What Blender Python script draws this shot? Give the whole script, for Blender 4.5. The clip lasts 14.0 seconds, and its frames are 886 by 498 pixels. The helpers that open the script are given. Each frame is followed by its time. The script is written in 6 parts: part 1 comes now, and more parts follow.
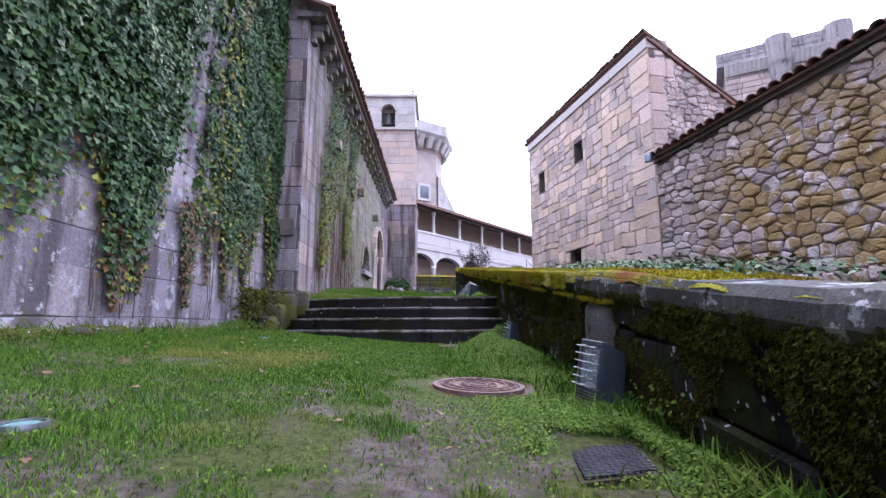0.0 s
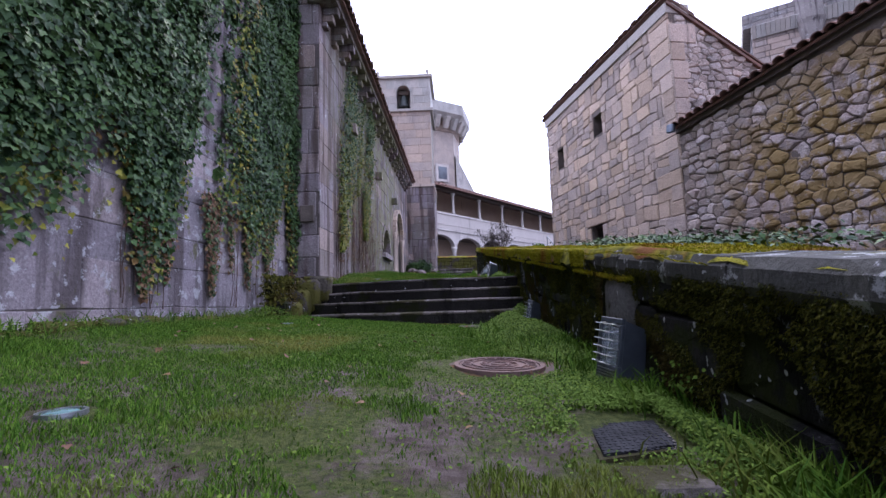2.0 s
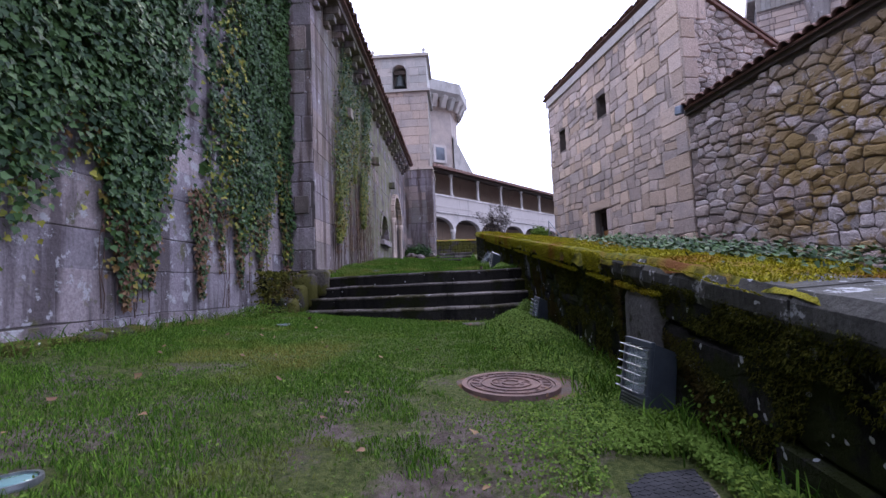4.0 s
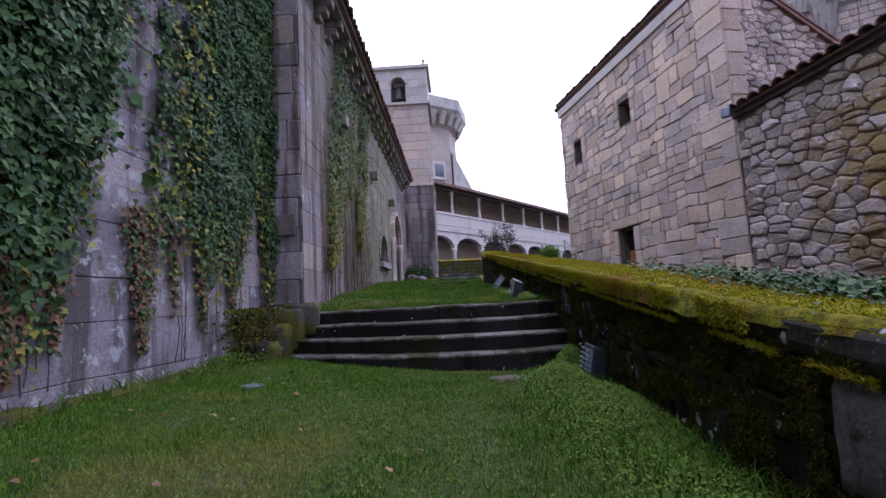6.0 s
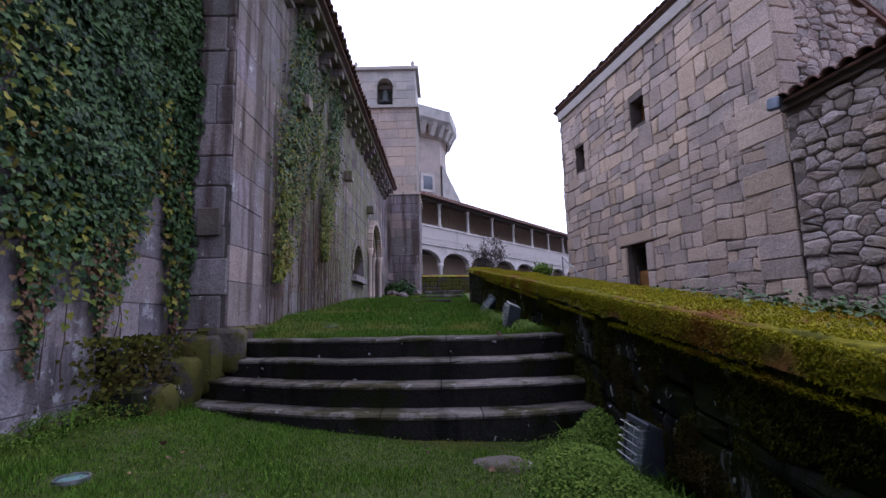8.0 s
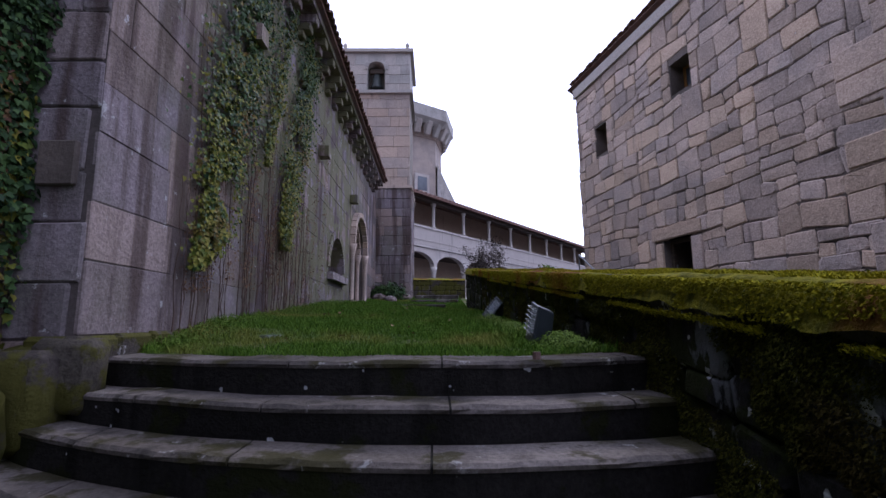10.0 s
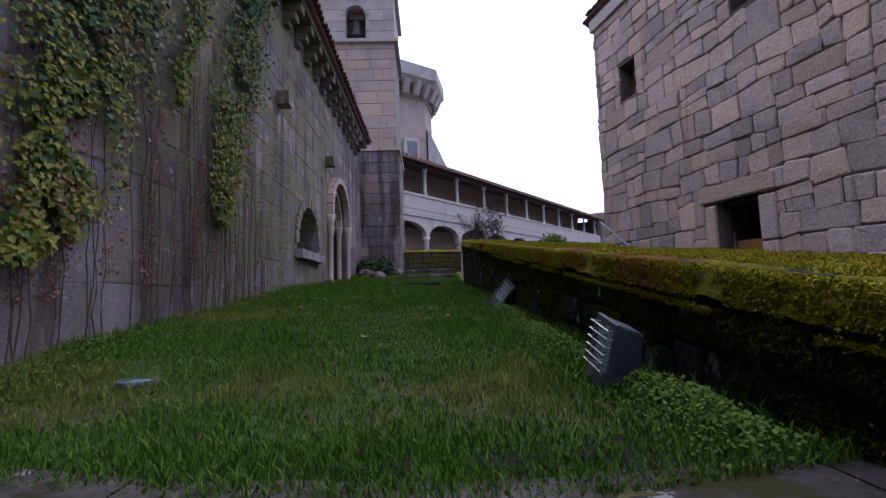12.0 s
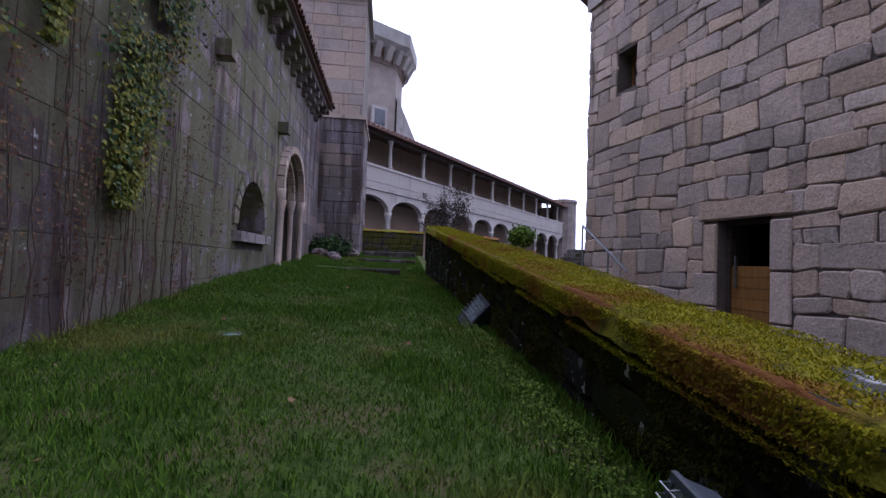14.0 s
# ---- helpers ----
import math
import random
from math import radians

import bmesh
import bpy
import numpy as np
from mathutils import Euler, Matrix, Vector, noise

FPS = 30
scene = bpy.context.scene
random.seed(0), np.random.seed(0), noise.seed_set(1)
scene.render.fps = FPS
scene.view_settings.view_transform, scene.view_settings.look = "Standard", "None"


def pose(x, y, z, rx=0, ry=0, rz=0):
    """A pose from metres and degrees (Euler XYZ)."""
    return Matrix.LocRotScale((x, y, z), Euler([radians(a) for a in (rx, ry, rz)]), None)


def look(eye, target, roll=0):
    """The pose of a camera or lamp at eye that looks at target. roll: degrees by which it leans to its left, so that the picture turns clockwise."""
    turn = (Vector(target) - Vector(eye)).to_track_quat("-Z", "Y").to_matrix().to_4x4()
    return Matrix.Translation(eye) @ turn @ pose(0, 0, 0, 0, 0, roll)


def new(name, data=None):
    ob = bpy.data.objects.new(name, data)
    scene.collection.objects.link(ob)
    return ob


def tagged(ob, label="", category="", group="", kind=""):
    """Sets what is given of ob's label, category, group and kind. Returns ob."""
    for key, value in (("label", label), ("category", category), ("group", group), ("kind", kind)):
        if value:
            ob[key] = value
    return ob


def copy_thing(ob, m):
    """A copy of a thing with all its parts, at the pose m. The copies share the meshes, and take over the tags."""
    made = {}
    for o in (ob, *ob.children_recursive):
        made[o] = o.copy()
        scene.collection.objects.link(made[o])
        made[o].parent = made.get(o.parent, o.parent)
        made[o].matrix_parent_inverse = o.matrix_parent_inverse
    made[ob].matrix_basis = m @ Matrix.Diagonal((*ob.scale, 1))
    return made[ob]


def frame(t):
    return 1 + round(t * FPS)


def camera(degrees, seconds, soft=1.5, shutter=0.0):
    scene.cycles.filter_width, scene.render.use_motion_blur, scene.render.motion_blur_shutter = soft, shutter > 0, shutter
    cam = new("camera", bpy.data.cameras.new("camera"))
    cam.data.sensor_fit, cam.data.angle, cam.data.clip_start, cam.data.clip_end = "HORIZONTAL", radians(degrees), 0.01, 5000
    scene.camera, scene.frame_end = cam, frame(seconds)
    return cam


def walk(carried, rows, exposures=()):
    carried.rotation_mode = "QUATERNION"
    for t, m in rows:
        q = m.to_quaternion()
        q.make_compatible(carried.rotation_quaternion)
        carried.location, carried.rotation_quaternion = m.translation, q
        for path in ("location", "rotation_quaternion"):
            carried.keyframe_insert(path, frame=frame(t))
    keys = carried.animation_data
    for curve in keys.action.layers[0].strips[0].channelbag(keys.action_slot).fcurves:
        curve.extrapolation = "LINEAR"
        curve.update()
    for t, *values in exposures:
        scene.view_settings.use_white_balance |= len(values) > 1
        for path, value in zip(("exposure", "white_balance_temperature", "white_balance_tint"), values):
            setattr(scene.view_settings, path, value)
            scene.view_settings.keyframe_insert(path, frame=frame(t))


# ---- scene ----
cam = camera(86.1, 14.0)
PATH = [
    (0, (0.047, -0.41, 0.803), (0.074, 1.566, 1.112), -0.2),
    (0.5, (0.048, -0.408, 0.804), (0.071, 1.568, 1.113), -0.2),
    (1, (0.049, -0.408, 0.805), (0.066, 1.568, 1.114), -0.2),
    (1.5, (0.053, -0.403, 0.805), (0.047, 1.578, 1.08), -0.5),
    (2, (0.079, -0.416, 0.812), (0.016, 1.57, 1.042), -1.9),
    (2.5, (0.107, -0.432, 0.818), (-0.007, 1.549, 1.069), -1.9),
    (2.7, (0.092, -0.415, 0.821), (-0.003, 1.568, 1.067), -2.3),
    (4.8, (-0.086, 0.313, 1.192), (-0.111, 2.31, 1.301), -1.7),
    (5, (-0.157, 0.469, 1.214), (-0.17, 2.456, 1.44), -0.6),
    (5.5, (-0.219, 0.857, 1.303), (-0.243, 2.839, 1.566), -1.2),
    (6, (-0.244, 1.274, 1.319), (-0.288, 3.262, 1.537), -3.1),
    (6.5, (-0.211, 1.692, 1.343), (-0.25, 3.671, 1.625), -0.9),
    (7, (-0.196, 2.188, 1.388), (-0.14, 4.172, 1.638), 0.9),
    (7.5, (-0.156, 2.607, 1.397), (-0.084, 4.589, 1.654), -0.9),
    (8, (-0.126, 3.023, 1.457), (-0.117, 5.003, 1.739), -1.5),
    (8.2, (-0.142, 3.256, 1.451), (-0.139, 5.236, 1.737), -0.1),
    (10.3, (-0.131, 5.334, 1.459), (-0.093, 7.309, 1.772), -0.6),
    (10.5, (-0.104, 5.5, 1.508), (-0.108, 7.488, 1.725), -1.1),
    (11, (-0.153, 5.957, 1.504), (-0.173, 7.947, 1.704), -1.2),
    (11.5, (-0.135, 6.554, 1.592), (-0.01, 8.538, 1.819), -1.2),
    (12, (-0.112, 6.906, 1.767), (-0.048, 8.897, 1.945), -1.9),
    (12.5, (-0.149, 7.179, 1.879), (0.003, 9.168, 2.012), 0.7),
    (13, (-0.185, 7.436, 1.931), (0.155, 9.402, 2.035), 3.6),
    (13.5, (-0.082, 7.72, 2.117), (0.066, 9.712, 2.217), 0.1),
    (14, (-0.137, 7.913, 2.215), (0.096, 9.899, 2.28), 2.1),
]
EXPOSURES = [(0.0, 1.58), (1.0, 1.38), (1.3, 1.28), (2.0, 0.86), (2.7, 0.76), (4.8, 0.72), (7.0, 0.46), (10.3, 0.05), (14.0, -0.1)]
walk(cam, [(t, look(eye, target, roll)) for t, eye, target, roll in PATH], EXPOSURES)

# ---- light ----
world = bpy.data.worlds.new("sky")
scene.world = world
world.use_nodes = True
wn, wl = world.node_tree.nodes, world.node_tree.links
wn.clear()
SUN_EL, SUN_AZ = 46.0, 8.0
sky = wn.new("ShaderNodeTexSky")
sky.sky_type, sky.sun_disc = "NISHITA", False
sky.sun_elevation, sky.sun_rotation = radians(SUN_EL), radians(SUN_AZ)
bg_sky, bg_cloud = wn.new("ShaderNodeBackground"), wn.new("ShaderNodeBackground")
wl.new(sky.outputs[0], bg_sky.inputs[0])
bg_sky.inputs[1].default_value = 0.12
bg_cloud.inputs[0].default_value = (0.85, 0.92, 1.37, 1)
tc, cn, cr, wmix, wo = (wn.new("ShaderNode" + k) for k in ("TexCoord", "TexNoise", "ValToRGB", "MixShader", "OutputWorld"))
cn.inputs["Scale"].default_value, cn.inputs["Detail"].default_value = 1.7, 5
cr.color_ramp.elements[0].position, cr.color_ramp.elements[1].position = 0.22, 0.42
# the cloud veil is brightest about the hidden sun
toward = Vector((math.sin(radians(SUN_AZ)) * math.cos(radians(SUN_EL)), math.cos(radians(SUN_AZ)) * math.cos(radians(SUN_EL)), math.sin(radians(SUN_EL))))
dot, veil = wn.new("ShaderNodeVectorMath"), wn.new("ShaderNodeMapRange")
dot.operation, veil.interpolation_type = "DOT_PRODUCT", "SMOOTHSTEP"
dot.inputs[1].default_value = toward
for sock, v in zip(("From Min", "From Max", "To Min", "To Max"), (-0.6, 0.9, 0.55, 2.1)):
    veil.inputs[sock].default_value = v
wl.new(tc.outputs["Generated"], dot.inputs[0])
wl.new(dot.outputs["Value"], veil.inputs["Value"])
wl.new(veil.outputs[0], bg_cloud.inputs[1])
wl.new(tc.outputs["Generated"], cn.inputs["Vector"])
wl.new(cn.outputs["Fac"], cr.inputs[0])
wl.new(cr.outputs[0], wmix.inputs[0])
wl.new(bg_sky.outputs[0], wmix.inputs[1])
wl.new(bg_cloud.outputs[0], wmix.inputs[2])
wl.new(wmix.outputs[0], wo.inputs[0])
sun = new("sun", bpy.data.lights.new("sun", "SUN"))
sun.data.energy, sun.data.angle, sun.data.color = 1.0, radians(16), (1.0, 0.95, 0.88)
sun.matrix_world = look(toward * 60, (0, 0, 0))


# ---- materials ----
class Nodes:
    """Small builder for node materials."""

    def __init__(self, name):
        self.m = bpy.data.materials.new(name)
        self.m.use_nodes = True
        self.t = self.m.node_tree
        self.b = self.t.nodes["Principled BSDF"]
        self.pos = self.add("ShaderNodeNewGeometry").outputs["Position"]

    def add(self, kind, **sets):
        n = self.t.nodes.new(kind)
        for k, v in sets.items():
            n.inputs[k].default_value = v
        return n

    def link(self, a, b):
        self.t.links.new(a, b)

    def noise(self, scale, detail=4, stretch=None, rough=0.55):
        n = self.add("ShaderNodeTexNoise", Scale=scale, Detail=detail, Roughness=rough)
        src = self.pos
        if stretch:
            mp = self.add("ShaderNodeMapping", Scale=stretch)
            self.link(src, mp.inputs["Vector"])
            src = mp.outputs[0]
        self.link(src, n.inputs["Vector"])
        return n.outputs["Fac"]

    def ramp(self, fac, lo, hi):
        n = self.add("ShaderNodeMapRange")
        n.interpolation_type = "SMOOTHSTEP"
        n.inputs["From Min"].default_value, n.inputs["From Max"].default_value = lo, hi
        self.link(fac, n.inputs["Value"])
        return n.outputs[0]

    def mix(self, fac, a, b, kind="MIX"):
        n = self.t.nodes.new("ShaderNodeMix")
        n.data_type, n.blend_type = "RGBA", kind
        ins = [s for s in n.inputs if s.enabled]
        for sock, v in zip((ins[0], ins[1], ins[2]), (fac, a, b)):
            if isinstance(v, (int, float)):
                sock.default_value = v
            elif isinstance(v, tuple):
                sock.default_value = (*v, 1)
            else:
                self.link(v, sock)
        return [o for o in n.outputs if o.enabled][0]

    def math(self, op, a, b=0.0):
        n = self.t.nodes.new("ShaderNodeMath")
        n.operation = op
        for sock, v in zip(n.inputs, (a, b)):
            if isinstance(v, (int, float)):
                sock.default_value = v
            else:
                self.link(v, sock)
        return n.outputs[0]

    def rand(self):
        """One number a piece: by object, and by island where pieces are joined."""
        o = self.t.nodes.new("ShaderNodeObjectInfo").outputs["Random"]
        g = self.t.nodes.new("ShaderNodeNewGeometry").outputs["Random Per Island"]
        return self.math("FRACT", self.math("ADD", o, g))

    def finish(self, col, rough=0.85, bump=None, strength=0.4, dist=0.01, metal=0.0, spec=0.3):
        if isinstance(col, tuple):
            self.b.inputs["Base Color"].default_value = (*col, 1)
        else:
            self.link(col, self.b.inputs["Base Color"])
        self.b.inputs["Roughness"].default_value = rough
        self.b.inputs["Metallic"].default_value = metal
        self.b.inputs["Specular IOR Level"].default_value = spec
        if bump is not None:
            n = self.add("ShaderNodeBump", Strength=strength, Distance=dist)
            self.link(bump, n.inputs["Height"])
            self.link(n.outputs[0], self.b.inputs["Normal"])
        return self.m


def stone(name, a, b, c, streak=0.0, streak_col=(0.05, 0.04, 0.045), lichen=0.0, moss=0.0, moss_col=(0.10, 0.09, 0.02), moss_at=None, vary=0.35, grain=0.5, lichen_col=(0.52, 0.51, 0.5), lichen_scale=5.5, lichen_stretch=None, spots=0.0, spec=0.25, relief=0.02):
    """Weathered granite: two tones, one more by the piece, run-off streaks, pale lichen and moss stains."""
    k = Nodes(name)
    col = k.mix(k.ramp(k.noise(1.1, 5), 0.38, 0.64), a, b)
    r = k.rand()
    col = k.mix(k.math("MULTIPLY", k.ramp(r, 0.35, 1.0), 0.75), col, c)
    shade = k.math("ADD", 1 - vary / 2, k.math("MULTIPLY", k.math("FRACT", k.math("MULTIPLY", r, 7.31)), vary))
    vm = k.t.nodes.new("ShaderNodeVectorMath")
    vm.operation = "SCALE"
    k.link(col, vm.inputs[0])
    k.link(shade, vm.inputs["Scale"])
    col = vm.outputs[0]
    fine = k.noise(38, 6, rough=0.7)
    mid = k.noise(9, 5)
    col = k.mix(grain, col, k.mix(k.ramp(fine, 0.3, 0.72), (0.25, 0.24, 0.24), (0.78, 0.77, 0.75)), "OVERLAY")
    if streak:
        st = k.ramp(k.noise(2.6, 6, (1.6, 1.6, 0.16)), 0.66 - 0.3 * streak, 0.82 - 0.3 * streak)
        col = k.mix(k.math("MULTIPLY", st, 0.8), col, streak_col)
    if moss:
        ms = k.ramp(k.noise(2.3, 8, rough=0.65), 0.7 - 0.32 * moss, 0.76 - 0.3 * moss)
        if moss_at:
            d = k.t.nodes.new("ShaderNodeVectorMath")
            d.operation = "DISTANCE"
            k.link(k.pos, d.inputs[0])
            d.inputs[1].default_value = moss_at[:3]
            ms = k.math("MULTIPLY", ms, k.ramp(d.outputs["Value"], moss_at[3], moss_at[3] * 0.35))
        col = k.mix(k.math("MULTIPLY", ms, 0.85), col, moss_col)
    if lichen:
        lc = k.ramp(k.noise(lichen_scale, 9, lichen_stretch, 0.72), 0.72 - 0.2 * lichen, 0.76 - 0.2 * lichen)
        col = k.mix(k.math("MULTIPLY", lc, 0.8), col, lichen_col)
    if spots:
        sp = k.ramp(k.noise(11, 2), 0.74 - 0.1 * spots, 0.76 - 0.1 * spots)
        col = k.mix(k.math("MULTIPLY", sp, 0.85), col, (0.42, 0.42, 0.43))
    h = k.math("ADD", k.math("MULTIPLY", fine, 0.5), mid)
    return k.finish(col, 0.92, h, 0.6, relief, spec=spec)


def plain(name, a, b, scale=6.0, rough=0.6, metal=0.0, bump=0.2, spec=0.4, stretch=None, vary=0.0):
    k = Nodes(name)
    n = k.noise(scale, 6, stretch)
    col = k.mix(k.ramp(n, 0.35, 0.65), a, b)
    if vary:
        col = k.mix(k.math("MULTIPLY", k.rand(), vary), col, tuple(0.35 * x for x in a))
    return k.finish(col, rough, k.noise(scale * 6, 5), bump, 0.01, metal, spec)


def leafy(name, cols, rough=0.5, spec=0.35, patch=0.9):
    """Leaves and blades: tones by the leaf and by the patch."""
    k = Nodes(name)
    g = k.t.nodes.new("ShaderNodeNewGeometry").outputs["Random Per Island"]
    col = k.mix(k.ramp(g, 0.1, 0.95), cols[0], cols[1])
    col = k.mix(k.ramp(k.noise(patch, 4), 0.52, 0.68), col, cols[2])
    return k.finish(col, rough, None, spec=spec)


M = {}
M["church"] = stone("church_granite", (0.25, 0.21, 0.225), (0.165, 0.148, 0.138), (0.32, 0.24, 0.205), streak=0.72, streak_col=(0.07, 0.044, 0.038), lichen=0.5, moss=0.85, moss_col=(0.15, 0.145, 0.075), moss_at=(-2.5, 15.0, 5.4, 7.5), vary=0.45, relief=0.035)
M["ivy_wall"] = stone("grey_granite", (0.275, 0.238, 0.262), (0.185, 0.163, 0.178), (0.30, 0.245, 0.24), streak=0.62, streak_col=(0.06, 0.046, 0.046), lichen=0.8, moss=0.3, moss_col=(0.10, 0.095, 0.045), lichen_col=(0.42, 0.41, 0.42), relief=0.035)
M["mortar"] = stone("old_mortar", (0.12, 0.10, 0.095), (0.075, 0.063, 0.058), (0.10, 0.085, 0.078), grain=0.3)
M["joint"] = stone("dark_joint", (0.15, 0.12, 0.105), (0.09, 0.075, 0.065), (0.12, 0.095, 0.08), grain=0.3)
M["mortar_pale"] = stone("pale_mortar", (0.24, 0.20, 0.17), (0.16, 0.135, 0.11), (0.2, 0.17, 0.14), grain=0.3)
M["ashlar"] = stone("warm_granite", (0.48, 0.375, 0.315), (0.36, 0.295, 0.26), (0.55, 0.40, 0.285), streak=0.15, lichen=0.25, moss=0.0, vary=0.42, relief=0.035)
M["rubble"] = stone("rubble_granite", (0.36, 0.28, 0.245), (0.44, 0.38, 0.36), (0.26, 0.20, 0.16), lichen=0.45, moss=0.88, moss_col=(0.24, 0.155, 0.045), moss_at=(6.0, 6.6, 2.6, 3.0), vary=0.6)
M["gable"] = stone("rough_gable_granite", (0.42, 0.36, 0.33), (0.29, 0.255, 0.24), (0.46, 0.37, 0.32), streak=0.3, streak_col=(0.16, 0.135, 0.12), lichen=0.45, vary=0.45)
# Mossy lichened granite, base colour taken near-black to carry the wall's deep shade.
M["parapet"] = stone("mossy_shade_toned_granite", (0.016, 0.015, 0.015), (0.034, 0.031, 0.031), (0.022, 0.020, 0.018), streak=0.6, streak_col=(0.007, 0.007, 0.006), lichen=0.74, moss=0.75, moss_col=(0.022, 0.026, 0.007), vary=0.5, lichen_col=(0.14, 0.145, 0.158), lichen_scale=2.6, lichen_stretch=(1, 1, 0.42), spots=0.65, spec=0.06, relief=0.06)
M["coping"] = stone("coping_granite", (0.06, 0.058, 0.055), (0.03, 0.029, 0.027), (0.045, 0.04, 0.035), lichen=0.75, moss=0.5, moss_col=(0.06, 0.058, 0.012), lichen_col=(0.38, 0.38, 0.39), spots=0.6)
M["footing"] = stone("mossy_footing_granite", (0.085, 0.072, 0.065), (0.045, 0.04, 0.034), (0.06, 0.053, 0.042), lichen=0.35, moss=0.85, moss_col=(0.075, 0.072, 0.012), spec=0.1, relief=0.05)
M["pale_slab"] = stone("pale_lichened_granite", (0.15, 0.148, 0.155), (0.10, 0.098, 0.104), (0.14, 0.13, 0.13), streak=0.5, streak_col=(0.02, 0.02, 0.018), lichen=0.5, moss=0.4, moss_col=(0.025, 0.027, 0.009), spec=0.08, relief=0.04)
# Risers face away from the light: their shade is put into this near-black colour.
M["step"] = stone("shade_dark_step_granite", (0.024, 0.022, 0.021), (0.013, 0.012, 0.011), (0.022, 0.020, 0.018), streak=0.5, streak_col=(0.007, 0.007, 0.006), lichen=0.2, moss=0.5, moss_col=(0.014, 0.016, 0.005), vary=0.3, lichen_col=(0.2, 0.19, 0.18), spots=0.25, spec=0.06, relief=0.04)
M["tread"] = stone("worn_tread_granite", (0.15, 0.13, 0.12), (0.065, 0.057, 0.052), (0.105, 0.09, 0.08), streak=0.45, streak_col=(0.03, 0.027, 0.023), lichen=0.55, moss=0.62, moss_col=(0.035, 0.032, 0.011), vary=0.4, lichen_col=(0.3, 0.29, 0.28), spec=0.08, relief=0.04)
M["tower"] = stone("tower_granite", (0.46, 0.38, 0.33), (0.36, 0.31, 0.28), (0.5, 0.38, 0.3), streak=0.2, lichen=0.2, vary=0.2)
M["tower_pale"] = stone("pale_tower_granite", (0.47, 0.44, 0.41), (0.38, 0.36, 0.33), (0.48, 0.42, 0.37), streak=0.15, lichen=0.3, vary=0.2)
M["keep"] = stone("weathered_keep_granite", (0.42, 0.34, 0.30), (0.29, 0.245, 0.225), (0.46, 0.34, 0.27), streak=0.4, lichen=0.4, vary=0.35)
M["keep_crown"] = stone("grey_lichened_granite", (0.29, 0.265, 0.255), (0.2, 0.185, 0.18), (0.31, 0.265, 0.24), streak=0.4, lichen=0.6, vary=0.3, relief=0.06)
M["plaster"] = stone("limewashed_plaster", (0.58, 0.53, 0.49), (0.46, 0.41, 0.38), (0.52, 0.46, 0.42), streak=0.3, streak_col=(0.3, 0.27, 0.24), lichen=0.1, vary=0.1, grain=0.2)
M["tile"] = plain("clay_roof_tile", (0.26, 0.135, 0.10), (0.14, 0.085, 0.07), 7, 0.85, vary=0.6)
M["wood"] = plain("varnished_pine", (0.36, 0.17, 0.05), (0.27, 0.12, 0.035), 5, 0.45, stretch=(9, 9, 0.7), vary=0.25)
M["old_wood"] = plain("dark_old_wood", (0.10, 0.07, 0.05), (0.06, 0.045, 0.035), 5, 0.7, stretch=(1, 1, 8))
M["iron"] = plain("rusty_cast_iron", (0.17, 0.105, 0.09), (0.11, 0.072, 0.068), 9, 0.8, 0.0, 0.5, 0.15)
M["hatch"] = plain("dark_steel_plate", (0.04, 0.04, 0.046), (0.024, 0.024, 0.028), 9, 0.85, 0.0, 0.4, 0.05)
M["housing"] = plain("grey_painted_aluminium", (0.055, 0.066, 0.082), (0.042, 0.05, 0.064), 12, 0.5, 0.0, 0.1)
M["wire"] = plain("galvanised_wire", (0.30, 0.31, 0.33), (0.2, 0.21, 0.22), 20, 0.4, 0.8, 0.1)
M["reflector"] = plain("dull_reflector", (0.20, 0.22, 0.26), (0.13, 0.15, 0.18), 8, 0.45, 0.9, 0.05)
M["bronze"] = plain("dark_bronze", (0.06, 0.065, 0.06), (0.035, 0.04, 0.038), 8, 0.5, 0.7, 0.2)
M["bark"] = plain("grey_bark", (0.10, 0.085, 0.075), (0.06, 0.05, 0.045), 14, 0.9, bump=0.6)
M["stem"] = plain("brown_creeper_stem", (0.12, 0.07, 0.055), (0.07, 0.045, 0.035), 12, 0.9)
M["asphalt"] = plain("dark_paving", (0.07, 0.07, 0.075), (0.045, 0.045, 0.048), 3, 0.85)
M["terracotta"] = plain("terracotta_pot", (0.28, 0.10, 0.06), (0.2, 0.075, 0.05), 5, 0.8)
M["ivy"] = leafy("ivy_leaf", ((0.016, 0.038, 0.014), (0.058, 0.108, 0.032), (0.042, 0.086, 0.020)), 0.55, 0.14, 0.8)
M["ivy_yellow"] = leafy("turning_ivy_leaf", ((0.09, 0.12, 0.022), (0.24, 0.22, 0.04), (0.17, 0.10, 0.035)), 0.65, 0.1, 2.2)
M["grass"] = leafy("grass_blade", ((0.038, 0.092, 0.011), (0.115, 0.205, 0.025), (0.19, 0.19, 0.045)), 0.8, 0.06, 0.7)
M["weed"] = leafy("weed_leaf", ((0.045, 0.085, 0.014), (0.125, 0.185, 0.03), (0.085, 0.14, 0.022)), 0.8, 0.06, 1.5)
M["dry"] = leafy("dry_leaf", ((0.12, 0.06, 0.04), (0.2, 0.12, 0.06), (0.09, 0.045, 0.035)), 0.8, 0.2, 1.5)
M["dark_twig"] = leafy("dark_twig_leaf", ((0.028, 0.022, 0.02), (0.06, 0.045, 0.038), (0.04, 0.035, 0.025)), 0.85, 0.05, 1.5)
M["moss_tuft"] = leafy("moss_tuft", ((0.17, 0.165, 0.014), (0.36, 0.31, 0.02), (0.23, 0.11, 0.02)), 0.9, 0.05, 1.3)
